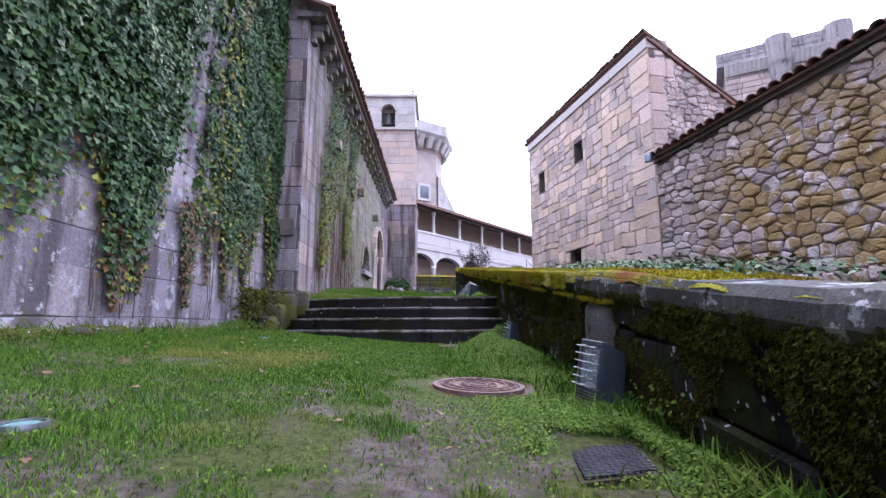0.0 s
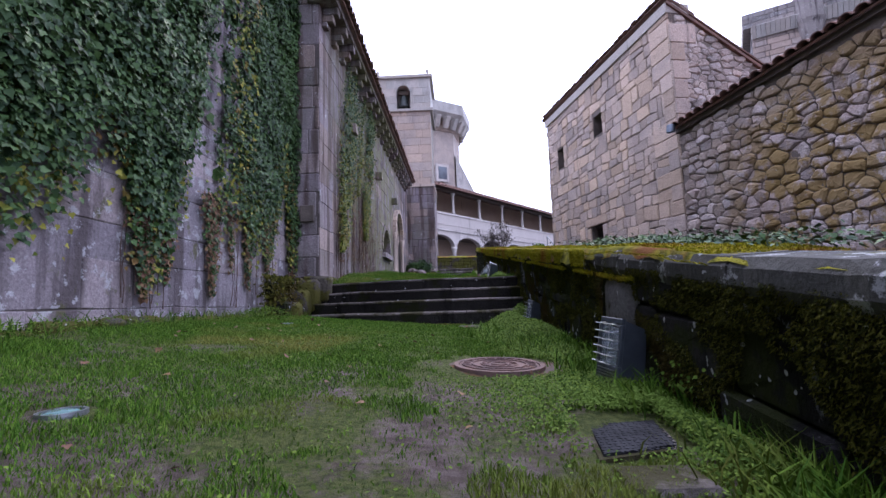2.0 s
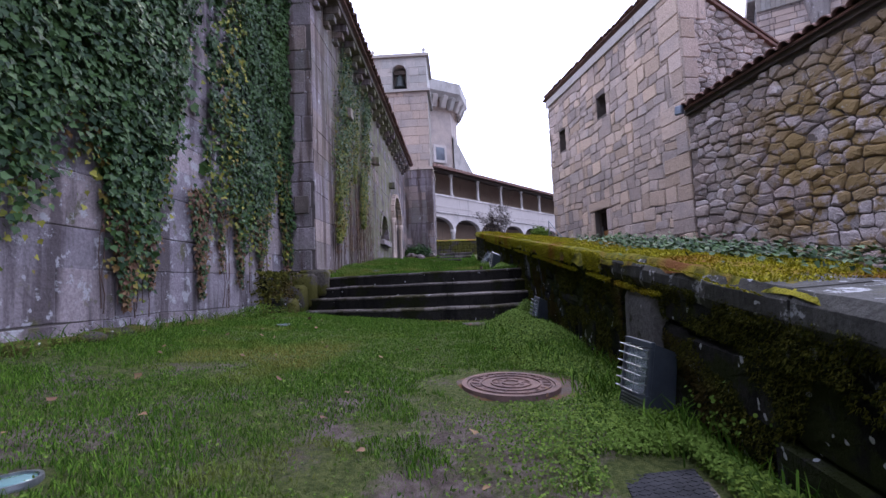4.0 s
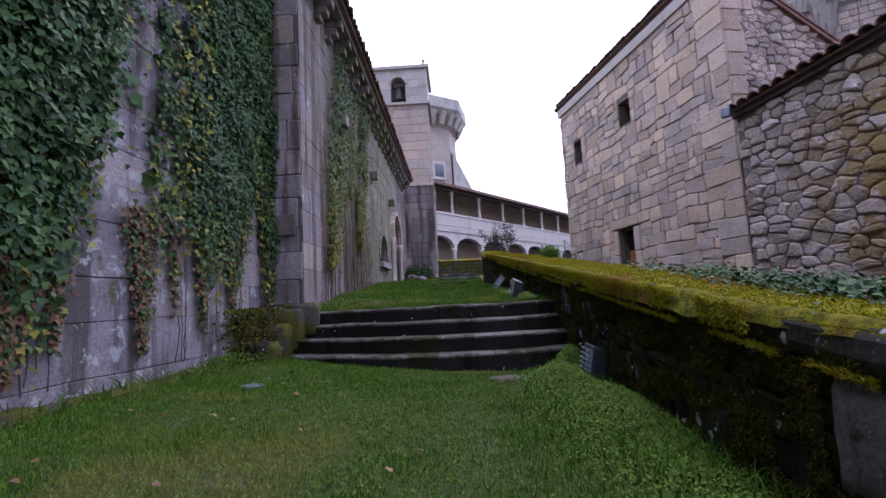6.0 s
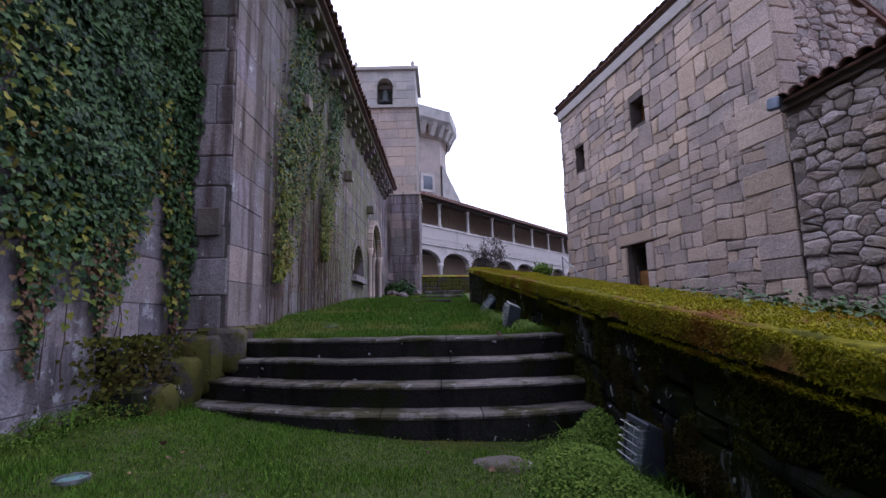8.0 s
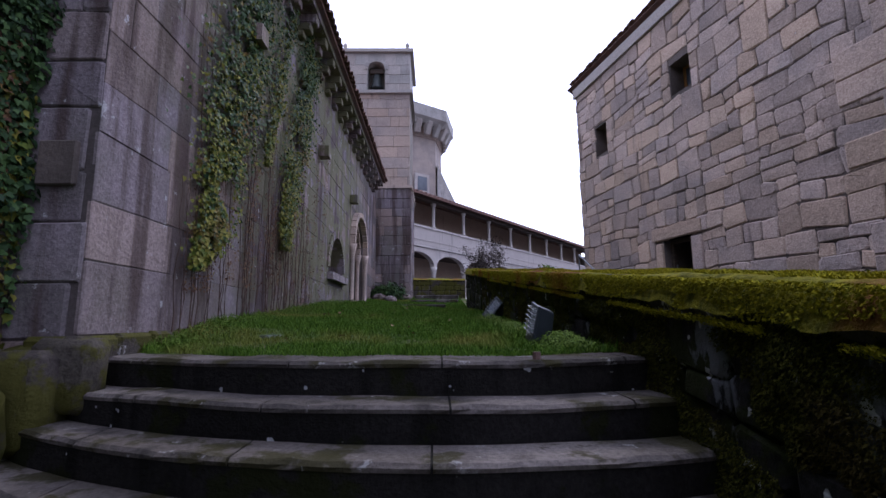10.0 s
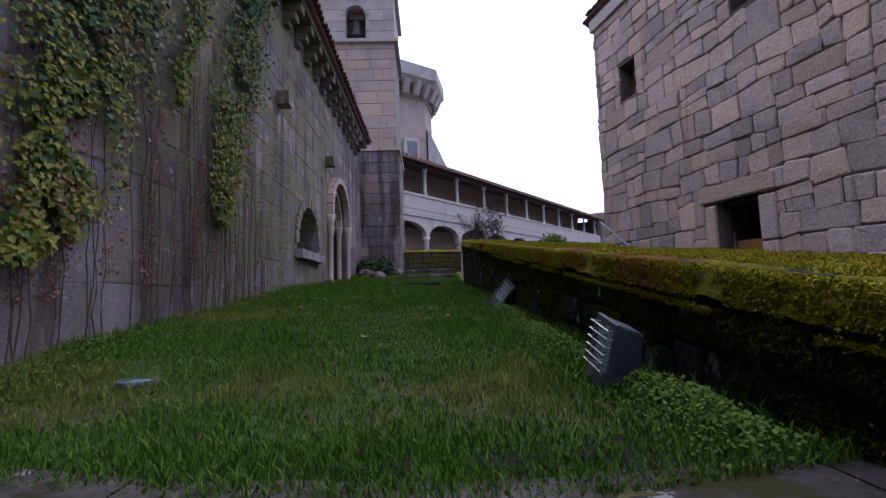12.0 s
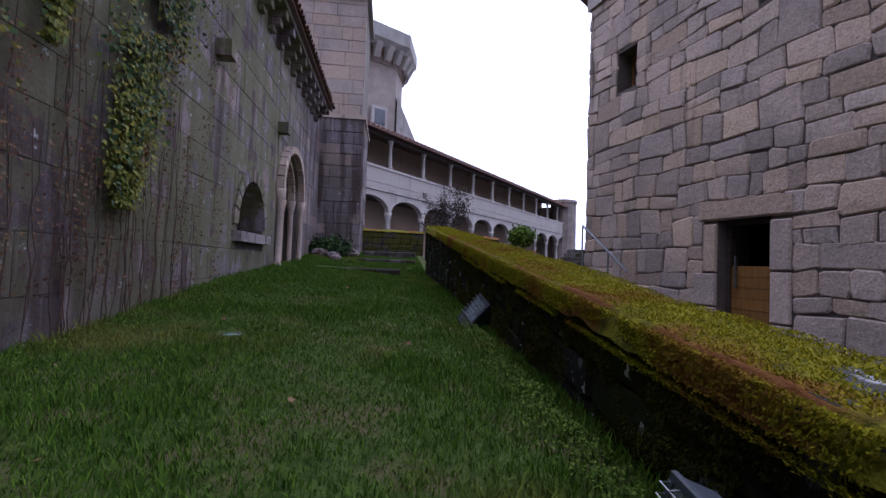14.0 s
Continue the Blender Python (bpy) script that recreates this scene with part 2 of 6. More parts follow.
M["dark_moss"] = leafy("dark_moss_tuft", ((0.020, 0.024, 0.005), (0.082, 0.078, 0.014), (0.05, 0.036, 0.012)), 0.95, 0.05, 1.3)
k = Nodes("moss_bed")
M["moss"] = k.finish(k.mix(k.ramp(k.noise(1.3, 6), 0.46, 0.60), k.mix(k.ramp(k.noise(14, 6), 0.35, 0.65), (0.085, 0.085, 0.012), (0.24, 0.21, 0.02)), (0.19, 0.075, 0.025)), 0.95, k.noise(60, 6), 0.8, 0.02, spec=0.1)
k = Nodes("lawn_soil")
soil = k.mix(k.ramp(k.noise(9, 8, rough=0.7), 0.35, 0.65), (0.075, 0.055, 0.049), (0.17, 0.132, 0.12))
green = k.mix(k.ramp(k.noise(30, 8, rough=0.75), 0.35, 0.62), (0.035, 0.05, 0.013), (0.10, 0.115, 0.036))
sep = k.t.nodes.new("ShaderNodeSeparateXYZ")
k.link(k.pos, sep.inputs[0])
worn = k.math("MULTIPLY", k.ramp(sep.outputs["Y"], 2.2, 4.2), 0.12)
M["soil"] = k.finish(k.mix(k.ramp(k.math("ADD", worn, k.math("ADD", k.math("MULTIPLY", k.noise(1.7, 5), 0.65), k.math("MULTIPLY", k.noise(17, 8, rough=0.8), 0.35))), 0.44, 0.55), soil, green), 0.95, k.noise(55, 8, rough=0.75), 1.0, 0.03, spec=0.1)
k = Nodes("turf")
M["turf"] = k.finish(k.mix(k.ramp(k.noise(2.6, 7), 0.48, 0.66), k.mix(k.ramp(k.noise(16, 6), 0.35, 0.65), (0.028, 0.05, 0.010), (0.06, 0.09, 0.02)), (0.085, 0.075, 0.035)), 0.95, k.noise(45, 7), 0.8, 0.02, spec=0.1)
k = Nodes("rusty_earth")
M["rust_earth"] = k.finish(k.mix(k.ramp(k.noise(4, 6), 0.4, 0.6), (0.115, 0.058, 0.024), (0.10, 0.08, 0.07)), 0.95, k.noise(40, 7), 0.7, 0.02, spec=0.1)
k = Nodes("dark_void")
M["dark"] = k.finish((0.015, 0.014, 0.013), 0.95)
k = Nodes("lamp_glass")
k.b.inputs["Transmission Weight"].default_value = 0.85
M["glass"] = k.finish((0.75, 0.82, 0.88), 0.08, spec=0.15)
k = Nodes("greenish_lens_glass")
M["lens"] = k.finish((0.14, 0.24, 0.24), 0.12, spec=0.6)
M["window_glass"] = plain("dark_window_glass", (0.10, 0.12, 0.14), (0.07, 0.08, 0.10), 2, 0.08, 0.0, 0.02, 0.8)


# ---- builders ----
def mesh_ob(name, verts, faces, mat, parent=None, label="", smooth=False):
    me = bpy.data.meshes.new(name)
    me.from_pydata([tuple(v) for v in verts], [], faces)
    me.materials.append(mat)
    if smooth:
        me.polygons.foreach_set("use_smooth", [True] * len(me.polygons))
    ob = new(name, me)
    if parent is not None:
        ob.parent = parent
    if label:
        ob["label"] = label
    return ob


def part(name, bm, mat, parent=None, label="", smooth=False):
    bmesh.ops.recalc_face_normals(bm, faces=bm.faces)
    me = bpy.data.meshes.new(name)
    bm.to_mesh(me)
    bm.free()
    me.materials.append(mat)
    if smooth:
        me.polygons.foreach_set("use_smooth", [True] * len(me.polygons))
    ob = new(name, me)
    if parent is not None:
        ob.parent = parent
    if label:
        ob["label"] = label
    return ob


def tris(name, v, f, mat, parent=None, label=""):
    """A mesh from arrays of points and triangles."""
    me = bpy.data.meshes.new(name)
    me.vertices.add(len(v))
    me.vertices.foreach_set("co", np.asarray(v, np.float32).ravel())
    me.loops.add(f.size)
    me.loops.foreach_set("vertex_index", f.astype(np.int32).ravel())
    me.polygons.add(len(f))
    me.polygons.foreach_set("loop_start", np.arange(0, f.size, 3, dtype=np.int32))
    me.update(calc_edges=True)
    me.validate()
    me.materials.append(mat)
    ob = new(name, me)
    if parent is not None:
        ob.parent = parent
    if label:
        ob["label"] = label
    return ob


BASES = []


def thing(name, label, category, at=(0, 0, 0), group="", kind=""):
    """An Empty for a thing whose parts are modelled about its base."""
    ob = new(name)
    ob.empty_display_size = 0.1
    ob.location = at
    return tagged(ob, label, category, group, kind)


def building(name, label, category, at):
    """An Empty for a thing whose parts are modelled in place; it moves to its base at the end."""
    ob = thing(name, label, category)
    BASES.append((ob, Vector(at)))
    return ob


def box(bm, lo, hi, m=None, bevel=0.0):
    r = bmesh.ops.create_cube(bm, size=1.0)
    c = [(a + b) / 2 for a, b in zip(lo, hi)]
    d = [b - a for a, b in zip(lo, hi)]
    for v in r["verts"]:
        v.co = Vector((v.co[i] * d[i] + c[i] for i in range(3)))
    if bevel:
        es = list({e for v in r["verts"] for e in v.link_edges})
        nv = bmesh.ops.bevel(bm, geom=es, offset=bevel, segments=1, affect="EDGES")["verts"]
        vs = {v for v in nv} | {v for v in r["verts"] if v.is_valid}
    else:
        vs = set(r["verts"])
    if m is not None:
        for v in vs:
            v.co = m @ v.co
    return bm


def box_bm(lo, hi, m=None, bevel=0.0):
    return box(bmesh.new(), lo, hi, m, bevel)


def prism_bm(pts, z0, z1):
    n = len(pts)
    a = z0 if isinstance(z0, (list, tuple)) else [z0] * n
    b = z1 if isinstance(z1, (list, tuple)) else [z1] * n
    bm = bmesh.new()
    lo = [bm.verts.new((p[0], p[1], a[i])) for i, p in enumerate(pts)]
    hi = [bm.verts.new((p[0], p[1], b[i])) for i, p in enumerate(pts)]
    bm.faces.new(lo[::-1])
    bm.faces.new(hi)
    for i in range(n):
        j = (i + 1) % n
        bm.faces.new((lo[i], lo[j], hi[j], hi[i]))
    return bm


def lathe(profile, n, m=None):
    """Turned solid from (radius, height) pairs."""
    bm = bmesh.new()
    rings = []
    for r, z in profile:
        rings.append([bm.verts.new((r * math.cos(2 * math.pi * i / n), r * math.sin(2 * math.pi * i / n), z)) for i in range(n)])
    for a, b in zip(rings, rings[1:]):
        for i in range(n):
            j = (i + 1) % n
            bm.faces.new((a[i], a[j], b[j], b[i]))
    bm.faces.new(rings[0][::-1])
    bm.faces.new(rings[-1])
    if m is not None:
        bm.transform(m)
    return bm


def tube(bm, pts, radii, n=5):
    """A tapered tube along points."""
    prev = None
    for i, p in enumerate(pts):
        p = Vector(p)
        d = (Vector(pts[min(i + 1, len(pts) - 1)]) - Vector(pts[max(i - 1, 0)])).normalized()
        q = d.to_track_quat("Z", "Y")
        r = radii[i] if isinstance(radii, (list, tuple)) else radii
        ring = [bm.verts.new(p + q @ Vector((r * math.cos(2 * math.pi * j / n), r * math.sin(2 * math.pi * j / n), 0))) for j in range(n)]
        if prev:
            for j in range(n):
                bm.faces.new((prev[j], prev[(j + 1) % n], ring[(j + 1) % n], ring[j]))
        else:
            bm.faces.new(ring[::-1])
        prev = ring
    bm.faces.new(prev)
    return bm


class Face:
    """A wall's face: u along it, v up, w out of it."""

    def __init__(self, o, du, dn, up=(0, 0, 1)):
        self.o, self.du, self.dn, self.up = Vector(o), Vector(du), Vector(dn).normalized(), Vector(up)

    def p(self, u, v, w=0.0):
        return self.o + self.du * u + self.up * v + self.dn * w

    def box(self, bm, u0, u1, v0, v1, w0, w1):
        q = [bm.verts.new(self.p(u, v, w)) for w in (w0, w1) for v in (v0, v1) for u in (u0, u1)]
        for f in ((0, 1, 3, 2), (4, 6, 7, 5), (0, 4, 5, 1), (2, 3, 7, 6), (0, 2, 6, 4), (1, 5, 7, 3)):
            bm.faces.new([q[i] for i in f])


def slab(face, u0, u1, v0, v1, w0, w1, holes):
    """A wall slab, open at the holes (u0, u1, v0, v1)."""
    bm = bmesh.new()
    us = sorted({u0, u1, *[min(max(h[i], u0), u1) for h in holes for i in (0, 1)]})
    for a, b in zip(us, us[1:]):
        cut = sorted((h[2], h[3]) for h in holes if h[0] < (a + b) / 2 < h[1])
        z = v0
        for lo, hi in cut:
            if lo > z:
                face.box(bm, a, b, z, lo, w0, w1)
            z = hi
        if z < v1:
            face.box(bm, a, b, z, v1, w0, w1)
    bmesh.ops.remove_doubles(bm, verts=bm.verts, dist=0.0005)
    return bm


def masonry(owner, piece, face, u0, u1, v0, v1, rows, widths, jit, gap, round_, proud, mat, holes=(), limit=300, seed=1, top=None, merge=0.0, first=None, sneck=False):
    """Lays stones over a face: uneven courses, each stone a rounded slab proud of the joints. The first few hundred are parts, the rest one mesh."""
    rnd = random.Random(seed)
    cells = []
    def clear(a, b, lo, hi):
        """The stretches of a course left free by the openings."""
        spans = [(a, b)]
        for h0, h1, g0, g1 in holes:
            if min(hi, g1) - max(lo, g0) > (0.25 if g1 - g0 > 0.5 else 2.0) * (hi - lo):
                out = []
                for x, y in spans:
                    if x < h0:
                        out.append((x, min(y, h0)))
                    if y > h1:
                        out.append((max(x, h1), y))
                spans = [q for q in out if q[1] - q[0] > 0.05]
        return spans

    v, row = v0, 0
    while sneck and v < v1 - 0.04:
        h = min(rnd.uniform(*rows) * 2, v1 - v)
        if v1 - v - h < rows[0]:
            h = v1 - v
        u = u0 - rnd.uniform(0, 0.6)
        while u < u1:
            w = rnd.uniform(0.4, 1.7)
            kind = rnd.random()
            cuts = [0.0, 1.0] if kind < 0.06 else [0.0, rnd.uniform(0.33, 0.67), 1.0] if kind < 0.78 else [0.0, rnd.uniform(0.27, 0.38), rnd.uniform(0.6, 0.72), 1.0]
            if len(cuts) == 2:
                w = rnd.uniform(0.4, 0.7)
            for c0, c1 in zip(cuts, cuts[1:]):
                x = u
                while x < u + w - 0.01:
                    d = rnd.uniform(*widths)
                    y = u + w if u + w - x - d < widths[0] * 0.7 else x + d
                    for p, q in clear(max(x, u0), min(y, u1), v + h * c0, v + h * c1):
                        if q - p > 0.06:
                            cells.append((p, q, v + h * c0, v + h * c1, row))
                    x = y
            u += w
        v += h
        row += 1
    while not sneck and v < v1 - 0.04:
        h = min(rnd.uniform(*rows), v1 - v)
        if v1 - v - h < rows[0] * 0.5:
            h = v1 - v
        u = u0 - rnd.uniform(0, widths[0])
        while u < u1:
            w = rnd.uniform(*widths)
            a, b = max(u, u0), min(u + w, u1)
            u += w
            if b - a < 0.08:
                continue
            spans = clear(a, b, v, v + h)
            for x, y in spans:
                if merge and rnd.random() < merge and h > 0.14:
                    c = v + h * rnd.uniform(0.4, 0.6)
                    cells.append((x, y, v, c, row))
                    cells.append((x, y, c, v + h, row))
                else:
                    cells.append((x, y, v, v + h, row))
        v += h
        row += 1

    def wav(u, v):
        return jit * (noise.noise((u * 1.7, v * 2.3, seed * 3.1)) * 1.6 + 0.5 * noise.noise((u * 5.1, v * 4.0, seed)))

    stones = []
    for a, b, lo, hi, row in cells:
        if top and lo > top((a + b) / 2) - 0.05:
            continue
        if top:
            hi = min(hi, top((a + b) / 2))
        g = gap * 0.5 * rnd.uniform(0.6, 1.5)
        j = lambda: rnd.uniform(-jit, jit) * 0.35
        A, B, L, H = a + g, b - g, lo + g, hi - g
        if B - A < 0.03 or H - L < 0.03:
            continue
        c = min(round_, (B - A) * 0.3, (H - L) * 0.3)
        cs = [c * rnd.uniform(0.5, 1.3) for _ in range(4)]
        ring = [(A + cs[0], L), (B - cs[1], L), (B, L + cs[1]), (B, H - cs[2]), (B - cs[2], H), (A + cs[3], H), (A, H - cs[3]), (A, L + cs[0])]
        ring = [(u + wav(v, u + 7) * 0.6 + j(), v + wav(u, v) + j()) for u, v in ring]
        mu, mv = sum(q[0] for q in ring) / 8, sum(q[1] for q in ring) / 8
        pr = proud * rnd.uniform(0.55, 1.25)
        ins = 1 - min(0.55, 2.2 * round_ * 0.5 / max(0.08, min(B - A, H - L)))
        vs = [face.p(u, v, -0.02) for u, v in ring] + [face.p(u, v, pr * 0.45) for u, v in ring]
        vs += [face.p(mu + (u - mu) * ins, mv + (v - mv) * ins, pr + rnd.uniform(-0.15, 0.15) * proud) for u, v in ring] + [face.p(mu, mv, pr * rnd.uniform(0.95, 1.2))]
        fs = []
        for q in (0, 8):
            for i in range(8):
                k2 = (i + 1) % 8
                fs.append((q + i, q + k2, q + 8 + k2, q + 8 + i))
        fs += [(16 + i, 16 + (i + 1) % 8, 24) for i in range(8)]
        if face.du.cross(face.up).dot(face.dn) < 0:
            fs = [f[::-1] for f in fs]
        stones.append(((mu, mv), vs, fs))
    if first:
        stones.sort(key=lambda s_: first(*s_[0]))
    for _, vs, fs in stones[:limit]:
        mesh_ob(piece, vs, fs, mat, owner, smooth=False)
    if len(stones) > limit:
        V, F = [], []
        for _, vs, fs in stones[limit:]:
            n0 = len(V)
            V += vs
            F += [tuple(i + n0 for i in f) for f in fs]
        tagged(mesh_ob(piece + "work", V, F, mat, owner), kind="stuff")


def rubble_face(owner, piece, face, u0, u1, v0, v1, size, gap, proud, mat, limit, seed, top, first):
    """Fits rough stones over a face: cells about scattered centres, each rounded, domed and set at its own depth."""
    rnd = random.Random(seed)
    pts = []
    v, row = v0, 0
    while v < v1:
        h = rnd.uniform(0.7, 1.25) * size[1]
        u = u0 - size[0]
        while u < u1 + size[0]:
            w = rnd.choice((0.4, 0.55, 0.8, 0.9, 1.1, 1.7)) * size[0]
            if w > size[0] and rnd.random() < 0.3:
                for d in (-0.25, 0.25):
                    pts.append((u + w / 2 + rnd.uniform(-0.06, 0.06), v + h * (0.5 + d * 1.1)))
            else:
                pts.append((u + w / 2, v + h * rnd.uniform(0.25, 0.75)))
            u += w
        v += h
    sx, sy = size
    stones = []
    for a, (pu, pv) in enumerate(pts):
        if not (u0 < pu < u1) or pv > top(pu) - 0.03:
            continue
        hi = top(pu)
        poly = [(max(u0, pu - sx * 1.2), max(v0, pv - sy)), (min(u1, pu + sx * 1.2), max(v0, pv - sy)), (min(u1, pu + sx * 1.2), min(hi, pv + sy)), (max(u0, pu - sx * 1.2), min(hi, pv + sy))]
        for qu, qv in pts:
            du, dv = qu - pu, qv - pv
            if (du == 0 and dv == 0) or abs(du) > 2.4 * sx or abs(dv) > 2.1 * sy:
                continue
            mx, my = pu + du / 2, pv + dv / 2
            nu, nv = du / sx ** 2, dv / sy ** 2
            out = []
            for k2, p0 in enumerate(poly):
                p1 = poly[(k2 + 1) % len(poly)]
                d0 = (p0[0] - mx) * nu + (p0[1] - my) * nv
                d1 = (p1[0] - mx) * nu + (p1[1] - my) * nv
                if d0 <= 0:
                    out.append(p0)
                if (d0 < 0 < d1) or (d1 < 0 < d0):
                    t = d0 / (d0 - d1)
                    out.append((p0[0] + t * (p1[0] - p0[0]), p0[1] + t * (p1[1] - p0[1])))
            poly = out
            if len(poly) < 3:
                break
        if len(poly) < 3:
            continue
        mu, mv = sum(p[0] for p in poly) / len(poly), sum(p[1] for p in poly) / len(poly)
        reach = min(max(p[0] for p in poly) - min(p[0] for p in poly), max(p[1] for p in poly) - min(p[1] for p in poly))
        if reach < 0.06:
            continue
        ring = []
        for k2, p0 in enumerate(poly):
            p1 = poly[(k2 + 1) % len(poly)]
            for t in (0.14, 0.5, 0.86):
                ring.append((p0[0] + t * (p1[0] - p0[0]), p0[1] + t * (p1[1] - p0[1])))
        swell = lambda u, v: 0.022 * noise.noise((u * 6, v * 6, seed)) + 0.012 * noise.noise((u * 15, v * 15, seed + 4))
        ring = [(u + swell(u, v), v + swell(v + 9, u)) for u, v in ring]
        shrink = 1 - gap * rnd.uniform(0.6, 1.6) / reach
        ring = [(mu + (u - mu) * shrink + rnd.uniform(-0.006, 0.006), mv + (v - mv) * shrink + rnd.uniform(-0.006, 0.006)) for u, v in ring]
        n = len(ring)
        pr = proud * rnd.uniform(0.15, 1.2)
        tilt_u, tilt_v = rnd.uniform(-0.10, 0.10), rnd.uniform(-0.10, 0.10)
        vs = [face.p(u, v, -0.03) for u, v in ring] + [face.p(u, v, pr * 0.5) for u, v in ring]
        vs += [face.p(mu + (u - mu) * 0.72, mv + (v - mv) * 0.72, pr + (u - mu) * tilt_u + (v - mv) * tilt_v + rnd.uniform(-0.008, 0.008)) for u, v in ring]
        vs.append(face.p(mu, mv, pr * 1.1))
        fs = []
        for q in (0, n):
            fs += [(q + i, q + (i + 1) % n, q + n + (i + 1) % n, q + n + i) for i in range(n)]
        fs += [(2 * n + i, 2 * n + (i + 1) % n, 3 * n) for i in range(n)]
        if face.du.cross(face.up).dot(face.dn) < 0:
            fs = [f[::-1] for f in fs]
        stones.append(((mu, mv), vs, fs))
    stones.sort(key=lambda s_: first(*s_[0]))
    for _, vs, fs in stones[:limit]:
        mesh_ob(piece, vs, fs, mat, owner)
    if len(stones) > limit:
        V, F = [], []
        for _, vs, fs in stones[limit:]:
            n0 = len(V)
            V += vs
            F += [tuple(i + n0 for i in f) for f in fs]
        tagged(mesh_ob(piece + "work", V, F, mat, owner), kind="stuff")


def interp(x, xs, ys):
    return np.interp(x, xs, ys)


# ---- the lie of the land ----
STEP_Y, STEP_Z, BOW = (6.87, 7.14, 7.44, 7.75), (0.69, 0.88, 1.06, 1.245), 0.125


def bow(x):
    return BOW * (x - 0.05) ** 2


def inner_x(y):
    """The inner face of the garden wall on the valley side."""
    return 1.27 - 0.0165 * y


def crest_z(y):
    return 0.79 + 0.117 * y


def ivy_x(y):
    return -3.35 + (y + 8) * 0.35 / 16.3


def lawn_z(x, y):
    """Height of the grass: a lower lawn, and one above the steps, both higher towards the old walls."""
    x, y = np.asarray(x, float), np.asarray(y, float)
    f = np.clip((1.2 - x) / 4.4, 0, 1)
    lr = interp(y, (-60, -8, 1.7, 3.0, 6.9), (-3.2, -0.2, 0.21, 0.31, 0.47))
    ll = interp(y, (-60, -8, 1.0, 3.3, 7.0), (-2.6, 0.3, 0.62, 0.73, 0.72))
    low = lr + (ll - lr) * f ** 1.6
    g = np.clip((0.95 - x) / 3.4, 0, 1)
    ur = interp(y, (7.6, 9.3, 13.2, 17, 20, 24, 30), (1.22, 1.26, 1.50, 1.72, 1.86, 2.45, 2.6))
    ul = interp(y, (7.6, 9.8, 12, 14, 16, 20, 24, 30), (1.25, 1.46, 1.60, 1.80, 1.93, 2.12, 2.5, 2.6))
    up = ur + (ul - ur) * g
    up = 1.25 + (up - 1.25) * np.clip((y - STEP_Y[3] - 0.3 - bow(x)) / 1.3, 0, 1)
    return np.where(y < STEP_Y[3] + 0.25 + bow(x), low, up)


def ripple(x, y):
    """Small unevenness of the turf."""
    return 0.02 * noise.noise((x * 1.3, y * 1.3, 0.3)) + 0.012 * noise.noise((x * 5, y * 5, 2.0))


def turf_z(x, y):
    """Height of the uneven turf at many points."""
    return lawn_z(x, y) + np.array([ripple(a, b) for a, b in zip(x, y)])


def sheet(name, xs, ys, zf, mat, label, category):
    V = [(x, y, float(zf(x, y)) + ripple(x, y)) for y in ys for x in xs]
    n = len(xs)
    F = [(j * n + i, j * n + i + 1, (j + 1) * n + i + 1, (j + 1) * n + i) for j in range(len(ys) - 1) for i in range(n - 1)]
    return tagged(mesh_ob(name, V, F, mat, smooth=True), label, category, kind="structure")


xs = [-3.5 + 0.11 * i for i in range(45)]
low_ys = [-60, -40, -20, -10] + [-6 + 0.12 * i for i in range(118)]
sheet("ground_lower_lawn", xs, low_ys, lambda x, y: lawn_z(x, min(y, STEP_Y[0] + bow(x) + 0.1)) if y < 9 else 0.5, M["soil"], "worn grass lawn with bare earth before the steps", "lawn")
xs2 = [-2.75 + 0.12 * i for i in range(33)]
V, F = [], []
nrow = 120
for j in range(nrow):
    for x in xs2:
        ys_ = STEP_Y[3] + bow(x) + 0.33
        y = ys_ + (27 - ys_) * j / (nrow - 1)
        V.append((x, y, float(lawn_z(x, y)) + ripple(x, y)))
n = len(xs2)
F = [(j * n + i, j * n + i + 1, (j + 1) * n + i + 1, (j + 1) * n + i) for j in range(nrow - 1) for i in range(n - 1)]
tagged(mesh_ob("ground_upper_lawn", V, F, M["turf"], smooth=True), "grass lawn above the stone steps", "lawn", kind="structure")


def far_z(x, y):
    return float(interp(y, (-400, -8, 9, 16, 24, 30, 70, 800), (-12, -0.6, 1.0, 1.95, 2.3, 2.55, 2.7, -8)))


gx = [-800, -300, -120, -60, -30] + [-20 + 4 * i for i in range(20)] + [90, 200, 400, 800]
gy = [-400, -150, -60, -30, -12, -8, -4, 0, 4, 8, 10, 12, 14, 16, 18, 20, 22, 24, 27, 30, 34, 40, 46, 52, 60, 70, 90, 140, 300, 800]
V = [(x, y, far_z(x, y) - (1.2 if -3 < x < 1.6 and y < 26 else 0.0) - (0.6 if x <= -3 else 0)) for y in gy for x in gx]
n = len(gx)
F = [(j * n + i, j * n + i + 1, (j + 1) * n + i + 1, (j + 1) * n + i) for j in range(len(gy) - 1) for i in range(n - 1)]
tagged(mesh_ob("ground", V, F, M["asphalt"]), "dark paved court and ground round the monastery", "ground", kind="structure")

